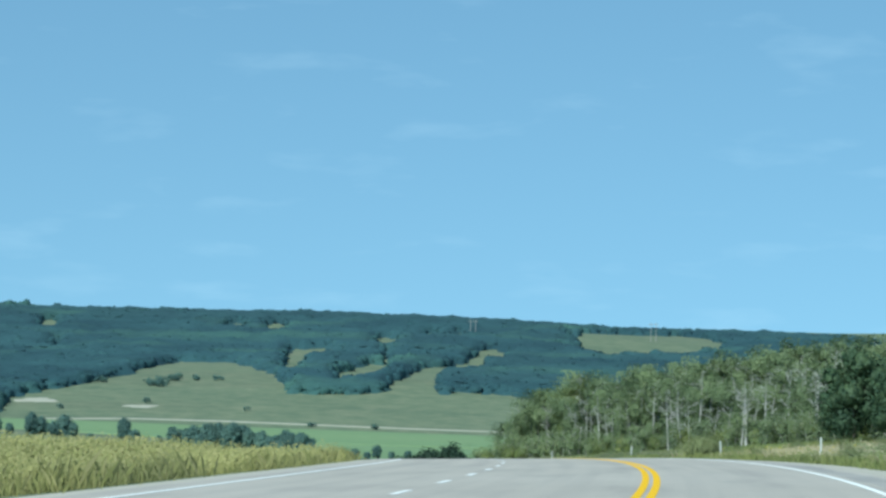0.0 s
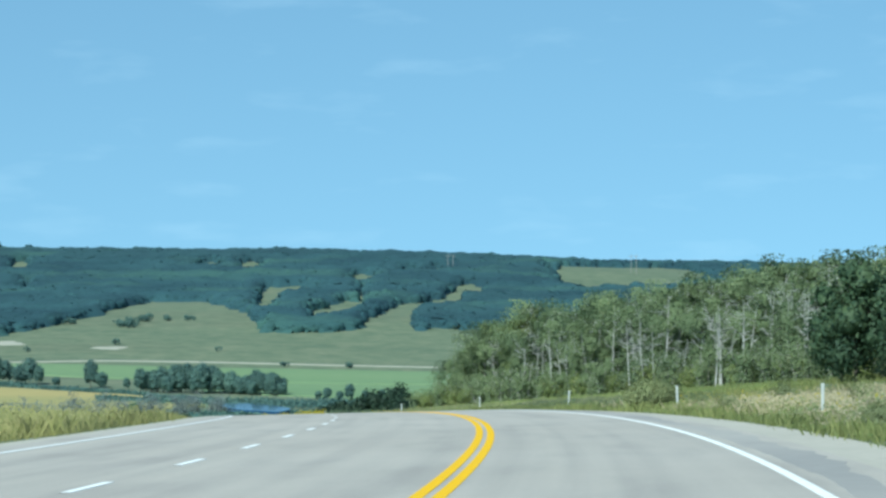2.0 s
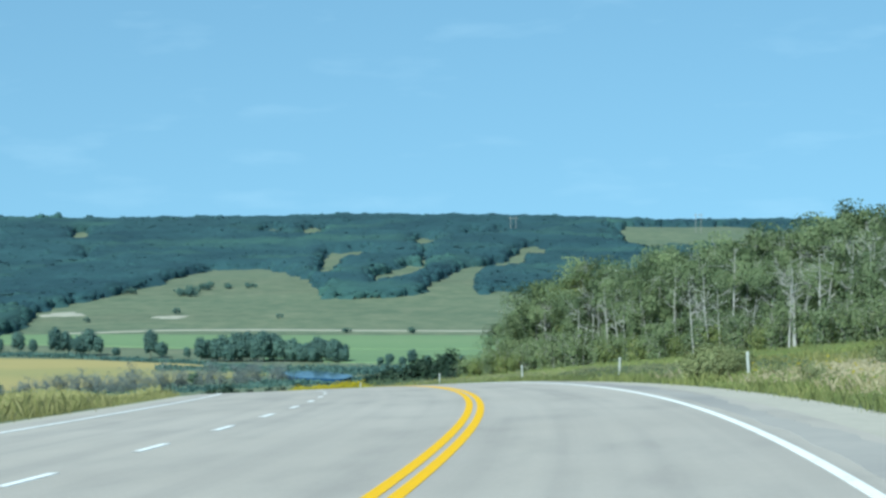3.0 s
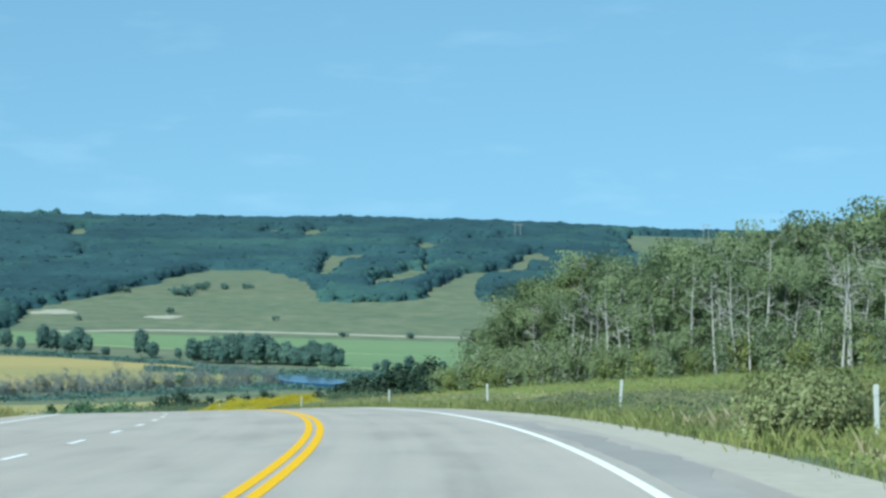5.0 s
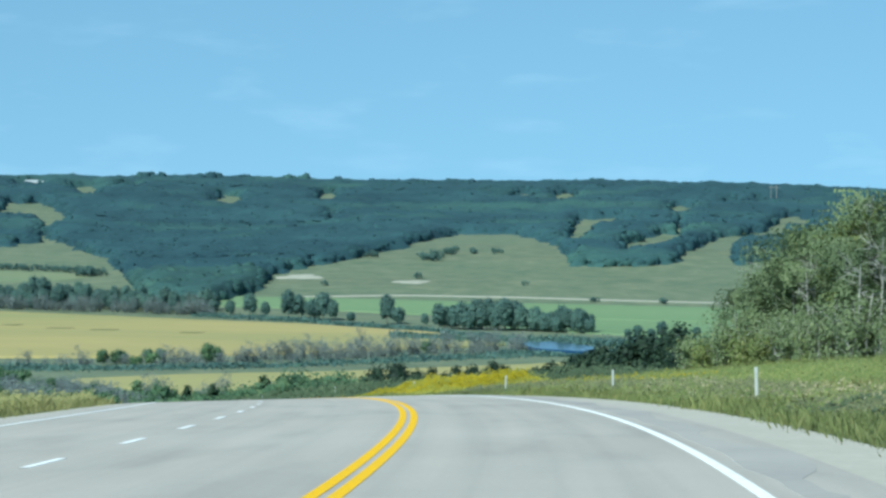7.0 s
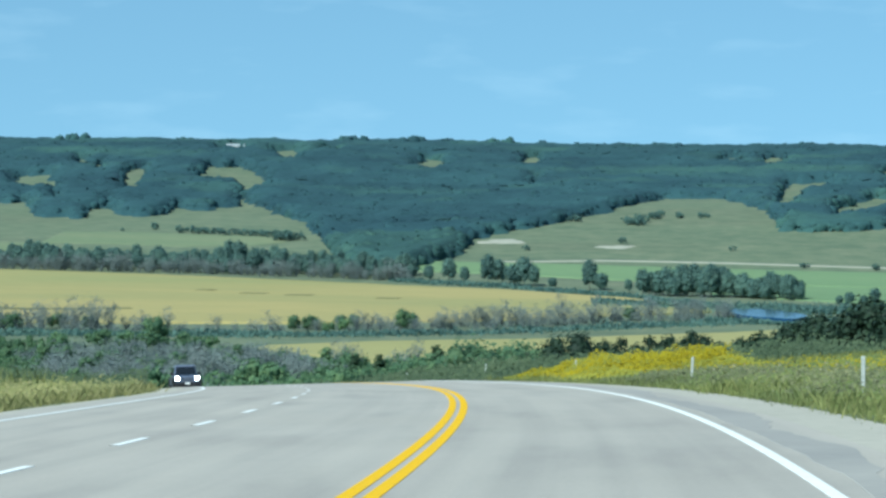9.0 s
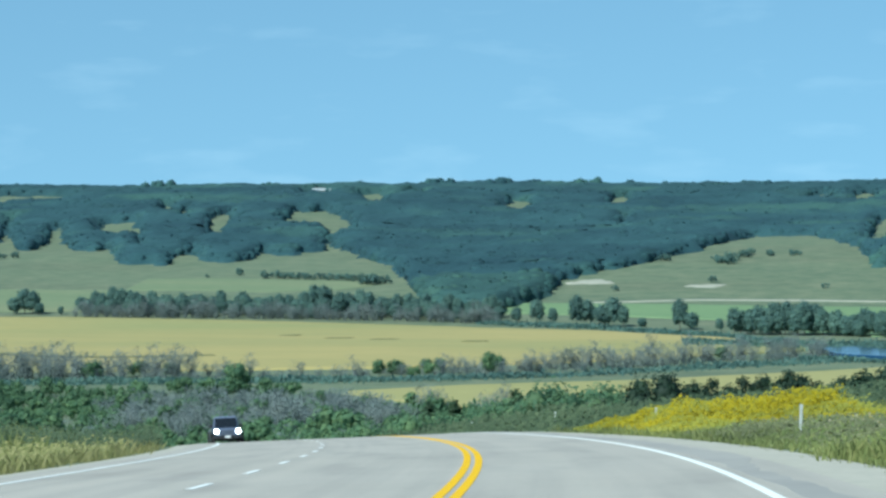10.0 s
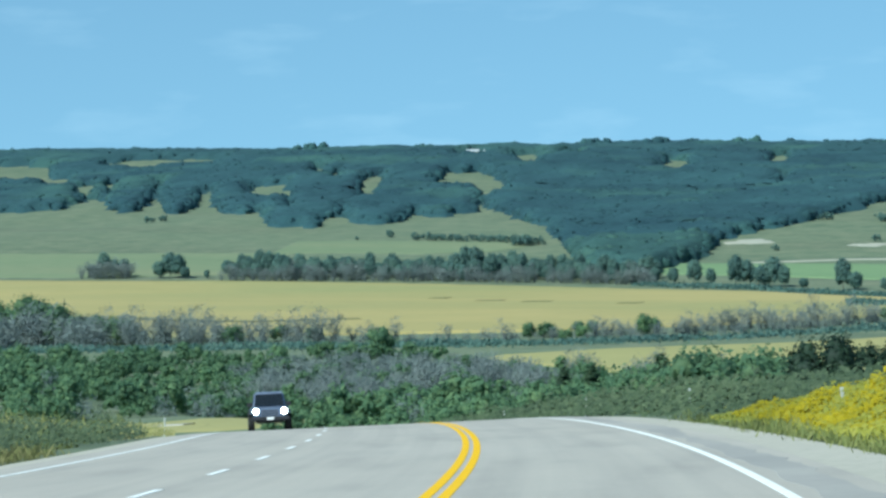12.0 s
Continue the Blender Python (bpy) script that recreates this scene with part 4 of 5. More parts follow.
# ---- woods on the far hills ----
# the wood's lower edge: bearing from the road's end as an offset at 2000 m, and the distance across the valley
EDGE_P = (-900, -640, -566, -520, -504, -489, -487, -468, -465, -456, -444, -440, -433, -431, -426, -413, -409, -398, -395, -389, -375, -370, -363, -359, -355, -331, -328, -314, -310, -307, -301, -277, -266, -243,
          -240, -226, -221, -215, -203, -195, -175, -149, -131, -112, -82, -70, -51, -18, -3, 24, 42, 61, 98, 132, 139, 144, 178, 209, 213, 221, 227, 240, 251, 253, 273, 420, 900)
EDGE_W = (2290, 2250, 2256, 2265, 2267, 2385, 2470, 2380, 2268, 2240, 2300, 2540, 2560, 2300, 2219, 2270, 2440, 2480, 2300, 2225, 2217, 2263, 2228, 2125, 2094, 2091, 2135, 2180, 2290, 2160, 2117, 2126, 2200, 2153,
          2187, 2210, 2310, 2225, 2192, 2127, 2043, 1790, 1750, 1755, 1840, 1923, 1962, 2010, 2043, 2101, 2187, 2285, 2261, 2090, 2012, 1958, 1950, 1982, 2050, 2050, 2158, 2246, 2265, 1977, 1974, 1985, 2050)
# clearings: along, across, half width, half depth, slant
CLEAR_LEFT = ((-229, 2466, 26, 97, -0.117), (-202, 2396, 12, 120, -0.074), (-293, 2413, 10, 120, -0.111), (-368, 2403, 18, 67, -0.185), (-335, 2303, 4, 130, -0.177), (-514, 2530, 7, 131, -0.238),
              (-577, 2605, 14, 101, -0.234), (-529, 2501, 10, 79, -0.22), (-652, 2760, 34, 107, -0.271), (-529, 2810, 59, 60, -0.218), (-362, 2600, 8, 68, -0.167), (-338, 2530, 6, 89, -0.161))
CLEAR_MID = ((-266, 2800, 15, 60, -0.11), (-208, 2724, 17, 114, -0.096), (-180, 2830, 12, 60, -0.08), (-85, 2644, 15, 116, -0.009), (-3, 2757, 11, 101, 0.01), (166, 2755, 13, 67, 0.053), (202, 2747, 12, 82, 0.067), (3, 2493, 5, 89, -0.004))
CLEAR_RIGHT = ((208, 2378, 26, 84, 0.08), (182, 2275, 10, 182, 0.088), (252, 2282, 5, 128, 0.104), (225, 2152, 16, 104, 0.153), (198, 2077, 6, 73, 0.088), (279, 2515, 13, 93, 0.106), (330, 2606, 9, 63, 0.122),
               (353, 2609, 6, 63, 0.131), (346, 2360, 14, 61, 0.142), (321, 2285, 9, 76, 0.201), (300, 2215, 19, 75, 0.25), (512, 2566, 72, 224, 0.19), (197, 2689, 11, 100, 0.067))


def bearing(q, w):
    """Where a place on the far side lies to left or right, seen from the road's end."""
    return 2000 * (q - 31.5) / (w - 197.4)


def in_clearing(q, w):
    out = np.zeros(len(q), bool)
    for cq, cw, rq, rw, slant in CLEAR_LEFT + CLEAR_MID + CLEAR_RIGHT:
        k = np.abs((q - cq - slant * (w - cw)) / rq) ** 2.6 + np.abs((w - cw) / rw) ** 2.6
        out |= k < 1 + 0.25 * np.sin(q / 4.0 + w / 19.0)
    return out


def crowns(rs, x, y, z, high, wide):
    """Uneven rounded crowns, one for each tree, from the ground up."""
    n, seg = len(x), 5
    lev = ((0.0, 0.95), (0.62, 1.05), (0.93, 0.62))
    ang = (np.arange(seg) * 2 * np.pi / seg)[None] + rs.uniform(0, 6.28, (n, 1))
    vs = []
    for up, out in lev:
        r = wide[:, None] * out * rs.uniform(0.75, 1.25, (n, seg))
        vs.append(np.stack([x[:, None] + r * np.cos(ang), y[:, None] + r * np.sin(ang), z[:, None] + high[:, None] * (up + rs.uniform(-0.09, 0.09, (n, seg)) * (up > 0))], -1))
    v = np.stack(vs, 1).reshape(n, len(lev) * seg, 3)
    tip = np.stack([x, y, z + high * rs.uniform(0.95, 1.04, n)], -1)[:, None]
    v = np.concatenate([v, tip], 1)
    f = grid_faces(len(lev), seg, True)
    cap = np.array([[10 + k, 10 + (k + 1) % seg, 15, 15] for k in range(seg)])
    per = len(lev) * seg + 1
    off = (np.arange(n) * per)[:, None, None]
    quads = (f[None] + off).reshape(-1, 4).tolist()
    tris = (cap[None, :, :3] + off).reshape(-1, 3).tolist()
    # loose clumps of leaves round the crown
    m = 8
    d = rs.normal(size=(n, m, 3))
    d /= np.linalg.norm(d, axis=2, keepdims=True)
    d[..., 2] = np.abs(d[..., 2])
    at = np.stack([x, y, z + high * 0.25], -1)[:, None] + d * np.stack([wide * 1.02, wide * 1.02, high * 0.76], -1)[:, None] * rs.uniform(0.88, 1.15, (n, m, 1))
    lv, lf = leaf_quads(rs, at.reshape(-1, 3), 1.1, d.reshape(-1, 3) + (0, 0, 0.3), 0.75)
    base = n * per
    return np.concatenate([v.reshape(-1, 3), lv]), quads + tris + (lf + base).tolist()


def hill_wood(name, label, q0, q1, w0, w1, step_q, step_w, seed, high=(5.6, 6.9), mat="haze-tinted hill leaves", masked=True, keep=0.93):
    rs = np.random.RandomState(seed)
    q, w = np.meshgrid(np.arange(q0, q1, step_q), np.arange(w0, w1, step_w))
    rows, cols = q.shape
    q, w = q.ravel() + rs.uniform(-0.5, 0.5, q.size) * step_q, w.ravel() + rs.uniform(-0.5, 0.5, w.size) * step_w
    everywhere = q, w
    if masked:
        x, y = place(q, w)
        inside = w - np.interp(bearing(q, w), EDGE_P, EDGE_W) - 9 * wave(x, y, 45, 15)
        ok = (inside > 0) & ~in_clearing(q, w)
        closed, within = ok.copy(), inside
        ok &= rs.uniform(size=len(q)) < keep - 0.25 * ease(0.5, 1.2, wave(x, y, 160, 9))
        q, w, inside = q[ok], w[ok], inside[ok]
    x, y = place(q, w)
    h = rs.uniform(*high, len(q)) * (1 + 0.16 * wave(x, y, 55, 12) + 0.12 * wave(x, y, 21, 13))
    if masked:                                            # lower growth along the edges
        h = h * (0.8 + 0.2 * ease(0, 26, inside)) * rs.uniform(0.86, 1.06, len(q))
    v, f = crowns(rs, x, y, ground(x, y) - 0.3, h, np.mean(high) * rs.uniform(0.6, 0.92, len(q)))
    # the closed canopy between the crowns
    if masked:
        gx, gy = place(*everywhere)
        top = ground(gx, gy) + np.mean(high) * (0.99 + 0.16 * wave(gx, gy, 55, 12) + 0.12 * wave(gx, gy, 21, 13)) + rs.uniform(-0.5, 0.5, len(gx))
        top = np.where(closed, top - 0.12 * np.mean(high) * (1 - ease(0, 26, within)), ground(gx, gy) - 0.2)
        g = grid_faces(rows, cols)
        g = g[closed[g].sum(1) >= 1]
        f = f + (g + len(v)).tolist()
        v = np.concatenate([v, np.stack([gx, gy, top], 1)])
    return tagged(new(name, mesh_of(name, v, f, mat, True)), label, "woodland", kind="stuff")


# the blue of these woods is air haze held in the leaf material
hill_wood("hill_woodland", "dense dark woodland on the far valley side, tinted with haze blue", -780, 640, 1990, 2366, 4.6, 8, 41)
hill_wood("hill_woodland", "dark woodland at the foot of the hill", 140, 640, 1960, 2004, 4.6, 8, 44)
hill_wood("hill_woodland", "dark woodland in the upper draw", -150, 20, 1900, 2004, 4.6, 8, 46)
hill_wood("draw_woodland", "green woodland in the draw between the hills", -140, 10, 1700, 1916, 4.6, 8, 45, (6.5, 8.5), "haze-tinted draw leaves")
hill_wood("hill_woodland", "dense dark woodland on the upper slopes, tinted with haze blue", -860, 700, 2350, 2830, 5.2, 11, 42)
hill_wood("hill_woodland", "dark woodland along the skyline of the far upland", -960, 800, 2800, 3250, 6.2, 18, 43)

# single bushes and small clumps on the open hillsides
rs = np.random.RandomState(51)
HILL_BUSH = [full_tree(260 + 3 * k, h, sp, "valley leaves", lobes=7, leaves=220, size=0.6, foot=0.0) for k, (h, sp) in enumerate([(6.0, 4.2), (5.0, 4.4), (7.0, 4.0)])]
for q, w, n, sq, sw, sc in ((70, 2015, 14, 6, 10, 0.75), (82, 2045, 7, 5, 8, 0.6), (98, 2050, 5, 3, 5, 0.5), (112, 2050, 5, 3, 5, 0.5), (60, 1900, 1, 1, 1, 0.7), (120, 1860, 1, 1, 1, 0.6),
                            (-398, 2150, 2, 2, 6, 0.6), (-391, 2150, 2, 2, 6, 0.6), (-520, 2090, 4, 3, 8, 0.6), (-222, 2005, 2, 1, 4, 0.7), (-240, 1990, 1, 1, 2, 0.5), (6, 1866, 1, 1, 1, 0.5), (155, 1778, 2, 3, 2, 0.5), (190, 1772, 2, 2, 2, 0.6), (29, 2030, 5, 5, 6, 0.7), (-135, 1940, 10, 8, 14, 0.8), (-560, 2060, 5, 5, 8, 0.55), (26, 2040, 6, 4, 6, 0.6)):
    for _ in range(n):
        plant("hill_bush", HILL_BUSH[rs.randint(0, 3)], "dark green bush on the open hillside", "bush", stand_across(q + rs.normal() * sq * 0.6, w + rs.normal() * sw * 0.6), rs.uniform(0, 6.28), sc * rs.uniform(0.75, 1.2), "hillside bushes")
for q in np.arange(-205, -138, 2.6):                     # a hedge at the foot of the open slope
    plant("hill_bush", HILL_BUSH[rs.randint(0, 3)], "dark bush in the hedge below the slope", "bush", stand_across(q + rs.uniform(-1, 1), np.interp(q, (-258, -200, -138), (1992, 1984, 1958)) + rs.uniform(-5, 5)), rs.uniform(0, 6.28), rs.uniform(0.5, 0.8), "hillside hedge")
# taller crowns that break the skyline
for q0, n, hi in ((131, 4, 11), (-172, 5, 13), (-115, 4, 13), (-85, 3, 10), (-35, 5, 12), (45, 4, 10), (88, 4, 10), (-440, 6, 13), (-330, 4, 10), (250, 4, 9)):
    k = np.arange(n)
    q, w = q0 + (k - n / 2) * 5.0 + rs.uniform(-1, 1, n), 3010 + rs.uniform(-20, 20, n)
    x, y = place(q, w)
    h = hi * 0.8 * rs.uniform(0.85, 1.15, n)
    v, f = crowns(rs, x, y, ground(x, y), h, h * 0.45)
    tagged(new("skyline_grove", mesh_of("skyline_grove", v, f, "haze-tinted hill leaves", True)), "small grove of taller trees on the skyline", "grove", kind="stuff")


# ---- bare earth, tracks ----
def patch(name, label, q, w, rq, rw, mat, category="bare earth", lift=0.12):
    t = np.linspace(0, 2 * np.pi, 33)[:-1]
    r = 1 + 0.18 * np.sin(3 * t + q) + 0.1 * np.sin(7 * t + w)
    rings = []
    for k in (0.02, 0.5, 0.93, 1.0):
        x, y = place(q + rq * r * k * np.cos(t), w + rw * r * k * np.sin(t))
        rings.append(np.stack([x, y, ground(x, y) + (lift if k < 1 else -0.3)], 1))
    v = np.concatenate(rings)
    return tagged(new(name, mesh_of(name, v, grid_faces(4, 32, True), mat, True)), label, category, kind="structure")


patch("bare_earth", "pale bare earth bank at the foot of the hill", -9, 1916, 14, 13, "dry earth")
patch("bare_earth", "pale bare earth bank on the pasture", 56, 1883, 11, 9, "dry earth")


def ribbon(name, label, qs, ws, wide, mat, lift=0.25, category="track"):
    n = 80
    t = np.linspace(0, 1, n)
    k = np.linspace(0, 1, len(qs))
    q, w = np.interp(t, k, qs), np.interp(t, k, ws)
    dq, dw = np.gradient(q), np.gradient(w)
    l = np.hypot(dq, dw)
    pts = []
    for h, up in ((-0.5, -0.3), (-0.46, lift), (0.46, lift), (0.5, -0.3)):
        x, y = place(q - dw / l * wide * h, w + dq / l * wide * h)
        pts.append(np.stack([x, y, ground(x, y) + up], 1))
    return tagged(new(name, sheet(name, np.stack(pts, 1), mat)), label, category, kind="structure")


ribbon("gravel_track", "pale gravel track along the green field", (-12, 50, 120, 190, 300, 430), (1806, 1812, 1800, 1784, 1762, 1745), 6, "dry earth")
ribbon("gravel_track", "pale dirt track climbing into the wooded draw", (-62, -52, -44, -40, -36), (1740, 1790, 1830, 1862, 1885), 5, "dry earth")
patch("hay_clearing", "light yellow-green hay clearing in the valley woods", -60, 688, 22, 38, "pale crop", "hay field")
ribbon("gravel_track", "pale gravel track through the hay clearing", (-92, -78, -64), (690, 697, 694), 5, "gravel")

ribbon("field_track", "dark trodden strip curving through the ripe grain", (-290, -262, -240, -214, -190, -150), (1462, 1455, 1440, 1418, 1408, 1420), 12, "trodden crop", 0.98)
for q, w, half in ((-114, 1560, 6), (-92, 1545, 6), (-50, 1520, 5), (-140, 1590, 4)):
    ribbon("field_track", "short dark flattened strip in the ripe grain", (q - half, q, q + half), (w + 1, w, w - 1), 9, "trodden crop", 0.98)

# ---- grass and weeds along the road ----
def blades(name, label, s0, s1, u0, u1, n, high, mat, seed, wide=0.035, clump=0.5, category="tall grass", lean=0.25):
    """Tufts of standing grass on the verge, as one mass."""
    r = np.random.RandomState(seed)
    tuft = max(1, n // 9)
    ts, tu = r.uniform(s0, s1, tuft), r.uniform(min(u0, u1), max(u0, u1), tuft)
    th = r.uniform(0.55, 1.25, tuft)
    pick = r.randint(0, tuft, n)
    s, u = ts[pick] + r.normal(size=n) * clump * 0.45, tu[pick] + r.normal(size=n) * clump * 0.3
    p = road_at(s, u)
    z = ground(p[:, 0], p[:, 1]) - 0.04
    h = high * th[pick] * r.uniform(0.6, 1.1, n) * (0.85 + 0.3 * wave(p[:, 0], p[:, 1], 14, seed))
    a = r.uniform(0, 6.283, n)
    side = np.stack([np.cos(a), np.sin(a), 0 * a], 1) * (wide * r.uniform(0.6, 1.4, n))[:, None]
    tip = np.stack([np.cos(a * 1.7 + 1), np.sin(a * 1.7 + 1), 0 * a], 1) * (h * lean * r.uniform(0.2, 1.4, n))[:, None]
    foot = np.stack([p[:, 0], p[:, 1], z], 1)
    up = np.stack([0 * h, 0 * h, h], 1)
    v = np.stack([foot - side * 0.5, foot + side * 0.5, foot + up * 0.6 + tip * 0.4 + side * 0.28, foot + up + tip], 1).reshape(-1, 3)
    f = np.arange(4 * n).reshape(n, 4)
    return tagged(new(name, mesh_of(name, v, f, mat)), label, category, kind="stuff")


def clumps(name, label, s0, s1, u0, u1, n, high, size, mat, seed, category, gaps=0.2):
    """Leafy or flowering weeds as a mass of small clumps."""
    r = np.random.RandomState(seed)
    s, u = r.uniform(s0, s1, n), r.uniform(u0, u1, n)
    p = road_at(s, u)
    ok = wave(p[:, 0], p[:, 1], 11, seed) > -1.0 + gaps
    s, u, p = s[ok], u[ok], p[ok]
    edge = np.minimum(ease(s0, s0 + 9, s) * (1 - ease(s1 - 14, s1, s)), ease(u0, u0 + 1.6, u)) * 0.7 + 0.3
    z = ground(p[:, 0], p[:, 1]) + high * edge * (0.75 + 0.2 * wave(p[:, 0], p[:, 1], 6, seed + 1) + 0.2 * wave(p[:, 0], p[:, 1], 2.2, seed + 2)) * r.uniform(0.12, 1, len(s)) ** 0.7
    v, f = leaf_quads(r, np.stack([p[:, 0], p[:, 1], z], 1), size, np.tile((-0.25, -0.45, 0.8), (len(z), 1)))
    return tagged(new(name, mesh_of(name, v, f, mat)), label, category, kind="stuff")


blades("verge_grass", "tall yellow-green seeding grass on the verge", 20, 150, -10.2, -15, 40000, 0.58, "dry grass", 61, 0.013, 1.2, lean=0.5)
blades("verge_grass", "tall yellow-green seeding grass behind the verge", 20, 160, -14, -26, 30000, 0.63, "dry grass", 62, 0.016, 1.2, lean=0.5)
clumps("seed_heads", "yellow-green seed heads of the verge grass", 20, 152, -15.5, -10.4, 44000, 0.8, 0.045, "dry grass", 81, "tall grass", 0.02)
clumps("seed_heads", "yellow-green seed heads of the grass behind the verge", 20, 165, -27, -14, 40000, 0.9, 0.055, "dry grass", 82, "tall grass", 0.02)
clumps("seed_heads", "yellow-green seed heads along the lower verge", 200, 326, -18, -10.4, 30000, 0.75, 0.06, "dry grass", 83, "tall grass", 0.02)
blades("verge_grass", "short dry grass on the middle verge", 148, 206, -10.2, -16, 14000, 0.25, "dry grass", 70, 0.016, 1.0, lean=0.5)
blades("verge_grass", "yellow-green verge grass along the lower road", 200, 326, -10.2, -18, 40000, 0.5, "dry grass", 63, 0.018, 1.2, lean=0.7)
blades("verge_grass", "darker grass behind the lower verge", 300, 400, -12, -30, 15000, 0.9, "green grass", 64, 0.045)
clumps("bank_grass", "dark olive grass and weeds on the lower verge", 312, 362, -20, -10.3, 22000, 1.25, 0.07, "bank leaves", 84, "tall grass", 0.02)
clumps("verge_grass", "light yellow-green mown verge beyond the crest", 360, 440, -26, -10.3, 40000, 0.5, 0.07, "dry grass", 92, "tall grass", 0.02)
clumps("verge_weeds", "low mixed green weeds along the gravel", 55, 335, 6.5, 10.5, 36000, 0.42, 0.045, "weed leaves", 87, "weeds", 0.25)
clumps("verge_weeds", "yellow-green grass heads on the bank", 196, 306, 11, 24, 38000, 0.34, 0.05, "weed leaves", 89, "tall grass", 0.1)
clumps("sage_weeds", "grey sage by the flowers", 283, 298, 6.6, 8.8, 7000, 0.75, 0.05, "sage leaves", 90, "weeds", 0.05)
clumps("verge_weeds", "dry tan weeds along the gravel", 58, 162, 7.0, 12, 8000, 0.5, 0.045, "tan grass", 88, "weeds", 0.5)
clumps("verge_weeds", "taller yellow-green weeds among the dry grass", 62, 118, 7.2, 15, 16000, 0.95, 0.05, "bush leaves", 93, "weeds", 0.75)
clumps("verge_weeds", "green weeds among the dry grass", 55, 122, 7.0, 18, 14000, 0.5, 0.05, "weed leaves", 94, "weeds", 0.5)
clumps("verge_weeds", "tan dry seed heads on the bank", 58, 150, 7.0, 16, 32000, 0.6, 0.045, "tan grass", 85, "tall grass", 0.1)
clumps("verge_weeds", "olive weeds behind the gravel", 225, 308, 6.9, 18, 26000, 0.5, 0.05, "weed leaves", 86, "weeds", 0.1)
clumps("sage_weeds", "grey-brown dry weeds in a band along the bank", 206, 306, 7.3, 10.4, 22000, 0.56, 0.05, "sage leaves", 95, "weeds", 0.12)
clumps("verge_weeds", "tan dry stalks among the grey weeds", 190, 306, 7.4, 11, 4000, 0.55, 0.045, "tan grass", 96, "weeds", 0.3)
blades("verge_grass", "green and dry mixed grass beside the gravel", 55, 338, 6.35, 9.6, 60000, 0.34, "green grass", 65, 0.022, 0.9, lean=0.5)
blades("verge_grass", "tan seeding grass on the bank", 55, 165, 7.2, 18, 24000, 0.38, "tan grass", 66, 0.016, 0.9, lean=0.5)
blades("verge_grass", "dry seeding grass farther along the bank", 165, 300, 9, 18, 17000, 0.36, "dry grass", 69, 0.025, 0.9, lean=0.5)
blades("verge_grass", "yellow-green grass on the slope under the wood", 150, 345, 15, 31, 26000, 0.36, "green grass", 67, 0.045)
blades("verge_grass", "yellow-green grass on the lower bank", 300, 430, 12, 28, 30000, 0.34, "green grass", 68, 0.04)
clumps("sage_weeds", "grey-green sage weeds on the bank", 154, 212, 7.0, 12.0, 13000, 0.5, 0.055, "bank leaves", 71, "weeds", 0.1)
clumps("sage_weeds", "grey-brown sage over the dark weeds", 154, 214, 7.2, 10.6, 18000, 0.58, 0.055, "sage leaves", 97, "weeds", 0.1)
clumps("sage_weeds", "grey sage weeds among the flowers", 232, 296, 6.8, 11.5, 6000, 0.55, 0.06, "sage leaves", 72, "weeds", 0.5)
clumps("clover_leaves", "yellow-green stems under the flowering clover", 302, 333, 6.6, 14, 34000, 1.0, 0.06, "clover leaves", 76, "wildflowers", 0.05)
clumps("yellow_flowers", "bright yellow flowering sweet clover on the bank", 304, 324, 6.8, 13.5, 42000, 1.35, 0.07, "flowers", 73, "wildflowers", 0.1)
clumps("yellow_flowers", "bright yellow flowering clover along the lower bank", 314, 331, 6.9, 13.5, 42000, 1.4, 0.07, "flowers", 74, "wildflowers", 0.12)
clumps("yellow_flowers", "scattered yellow clover among the bank weeds", 262, 308, 8.6, 15, 4600, 0.6, 0.055, "flowers", 91, "wildflowers", 0.3)
clumps("yellow_flowers", "small yellow flowers in the verge", 95, 175, 7.4, 12, 900, 0.55, 0.06, "flowers", 75, "wildflowers", 0.5)
# tall leafy weeds and the round bush by the shoulder
WEED = [tree_meshes(300 + k, h, sp, n * 2, 0.05, bare=0.02, limbs=18, trunks=5, lean=0.12, leaf="bush leaves", bark="dry grass") for k, (h, sp, n) in enumerate([(1.5, 0.55, 1500), (1.2, 0.5, 1200), (1.7, 0.5, 1500)])]
rs = np.random.RandomState(77)
for k in range(16):
    s, u = rs.uniform(98, 147), 7.6 + rs.uniform(0, 1) ** 1.3 * 6
    if s > 138 or rs.uniform() < 0.5:
        plant("tall_weed", WEED[rs.randint(0, 3)], "tall yellow-green leafy weed beside the shoulder", "weed", stand(s, u), rs.uniform(0, 6.28), rs.uniform(0.35, 0.6), "roadside weeds", ("stem", "foliage"))
for k in range(14):                                      # the loose weedy bush by the shoulder
    plant("tall_weed", WEED[k % 3], "tall pale green weed in a loose bush by the shoulder", "weed", stand(rs.uniform(148.0, 150.2), 7.0 + rs.uniform(0, 0.7)), rs.uniform(0, 6.28), rs.uniform(0.6, 0.88), "roadside weeds", ("stem", "foliage"))
ROUND = full_tree(320, 1.55, 0.95, "bush leaves", lobes=10, leaves=8000, size=0.034, foot=0.0)
plant("round_bush", ROUND, "round light green bush beside the gravel shoulder", "bush", stand(149, 7.4), 0.6, 0.75)
clumps("bank_brush", "low green brush on the bank below the road", 331, 482, 6.5, 27, 46000, 1.3, 0.13, "bank leaves", 78, "brush", 0.05)
clumps("bank_brush", "low green brush left of the lower road", 446, 530, -34, -11.5, 18000, 1.2, 0.15, "bank leaves", 79, "brush", 0.2)

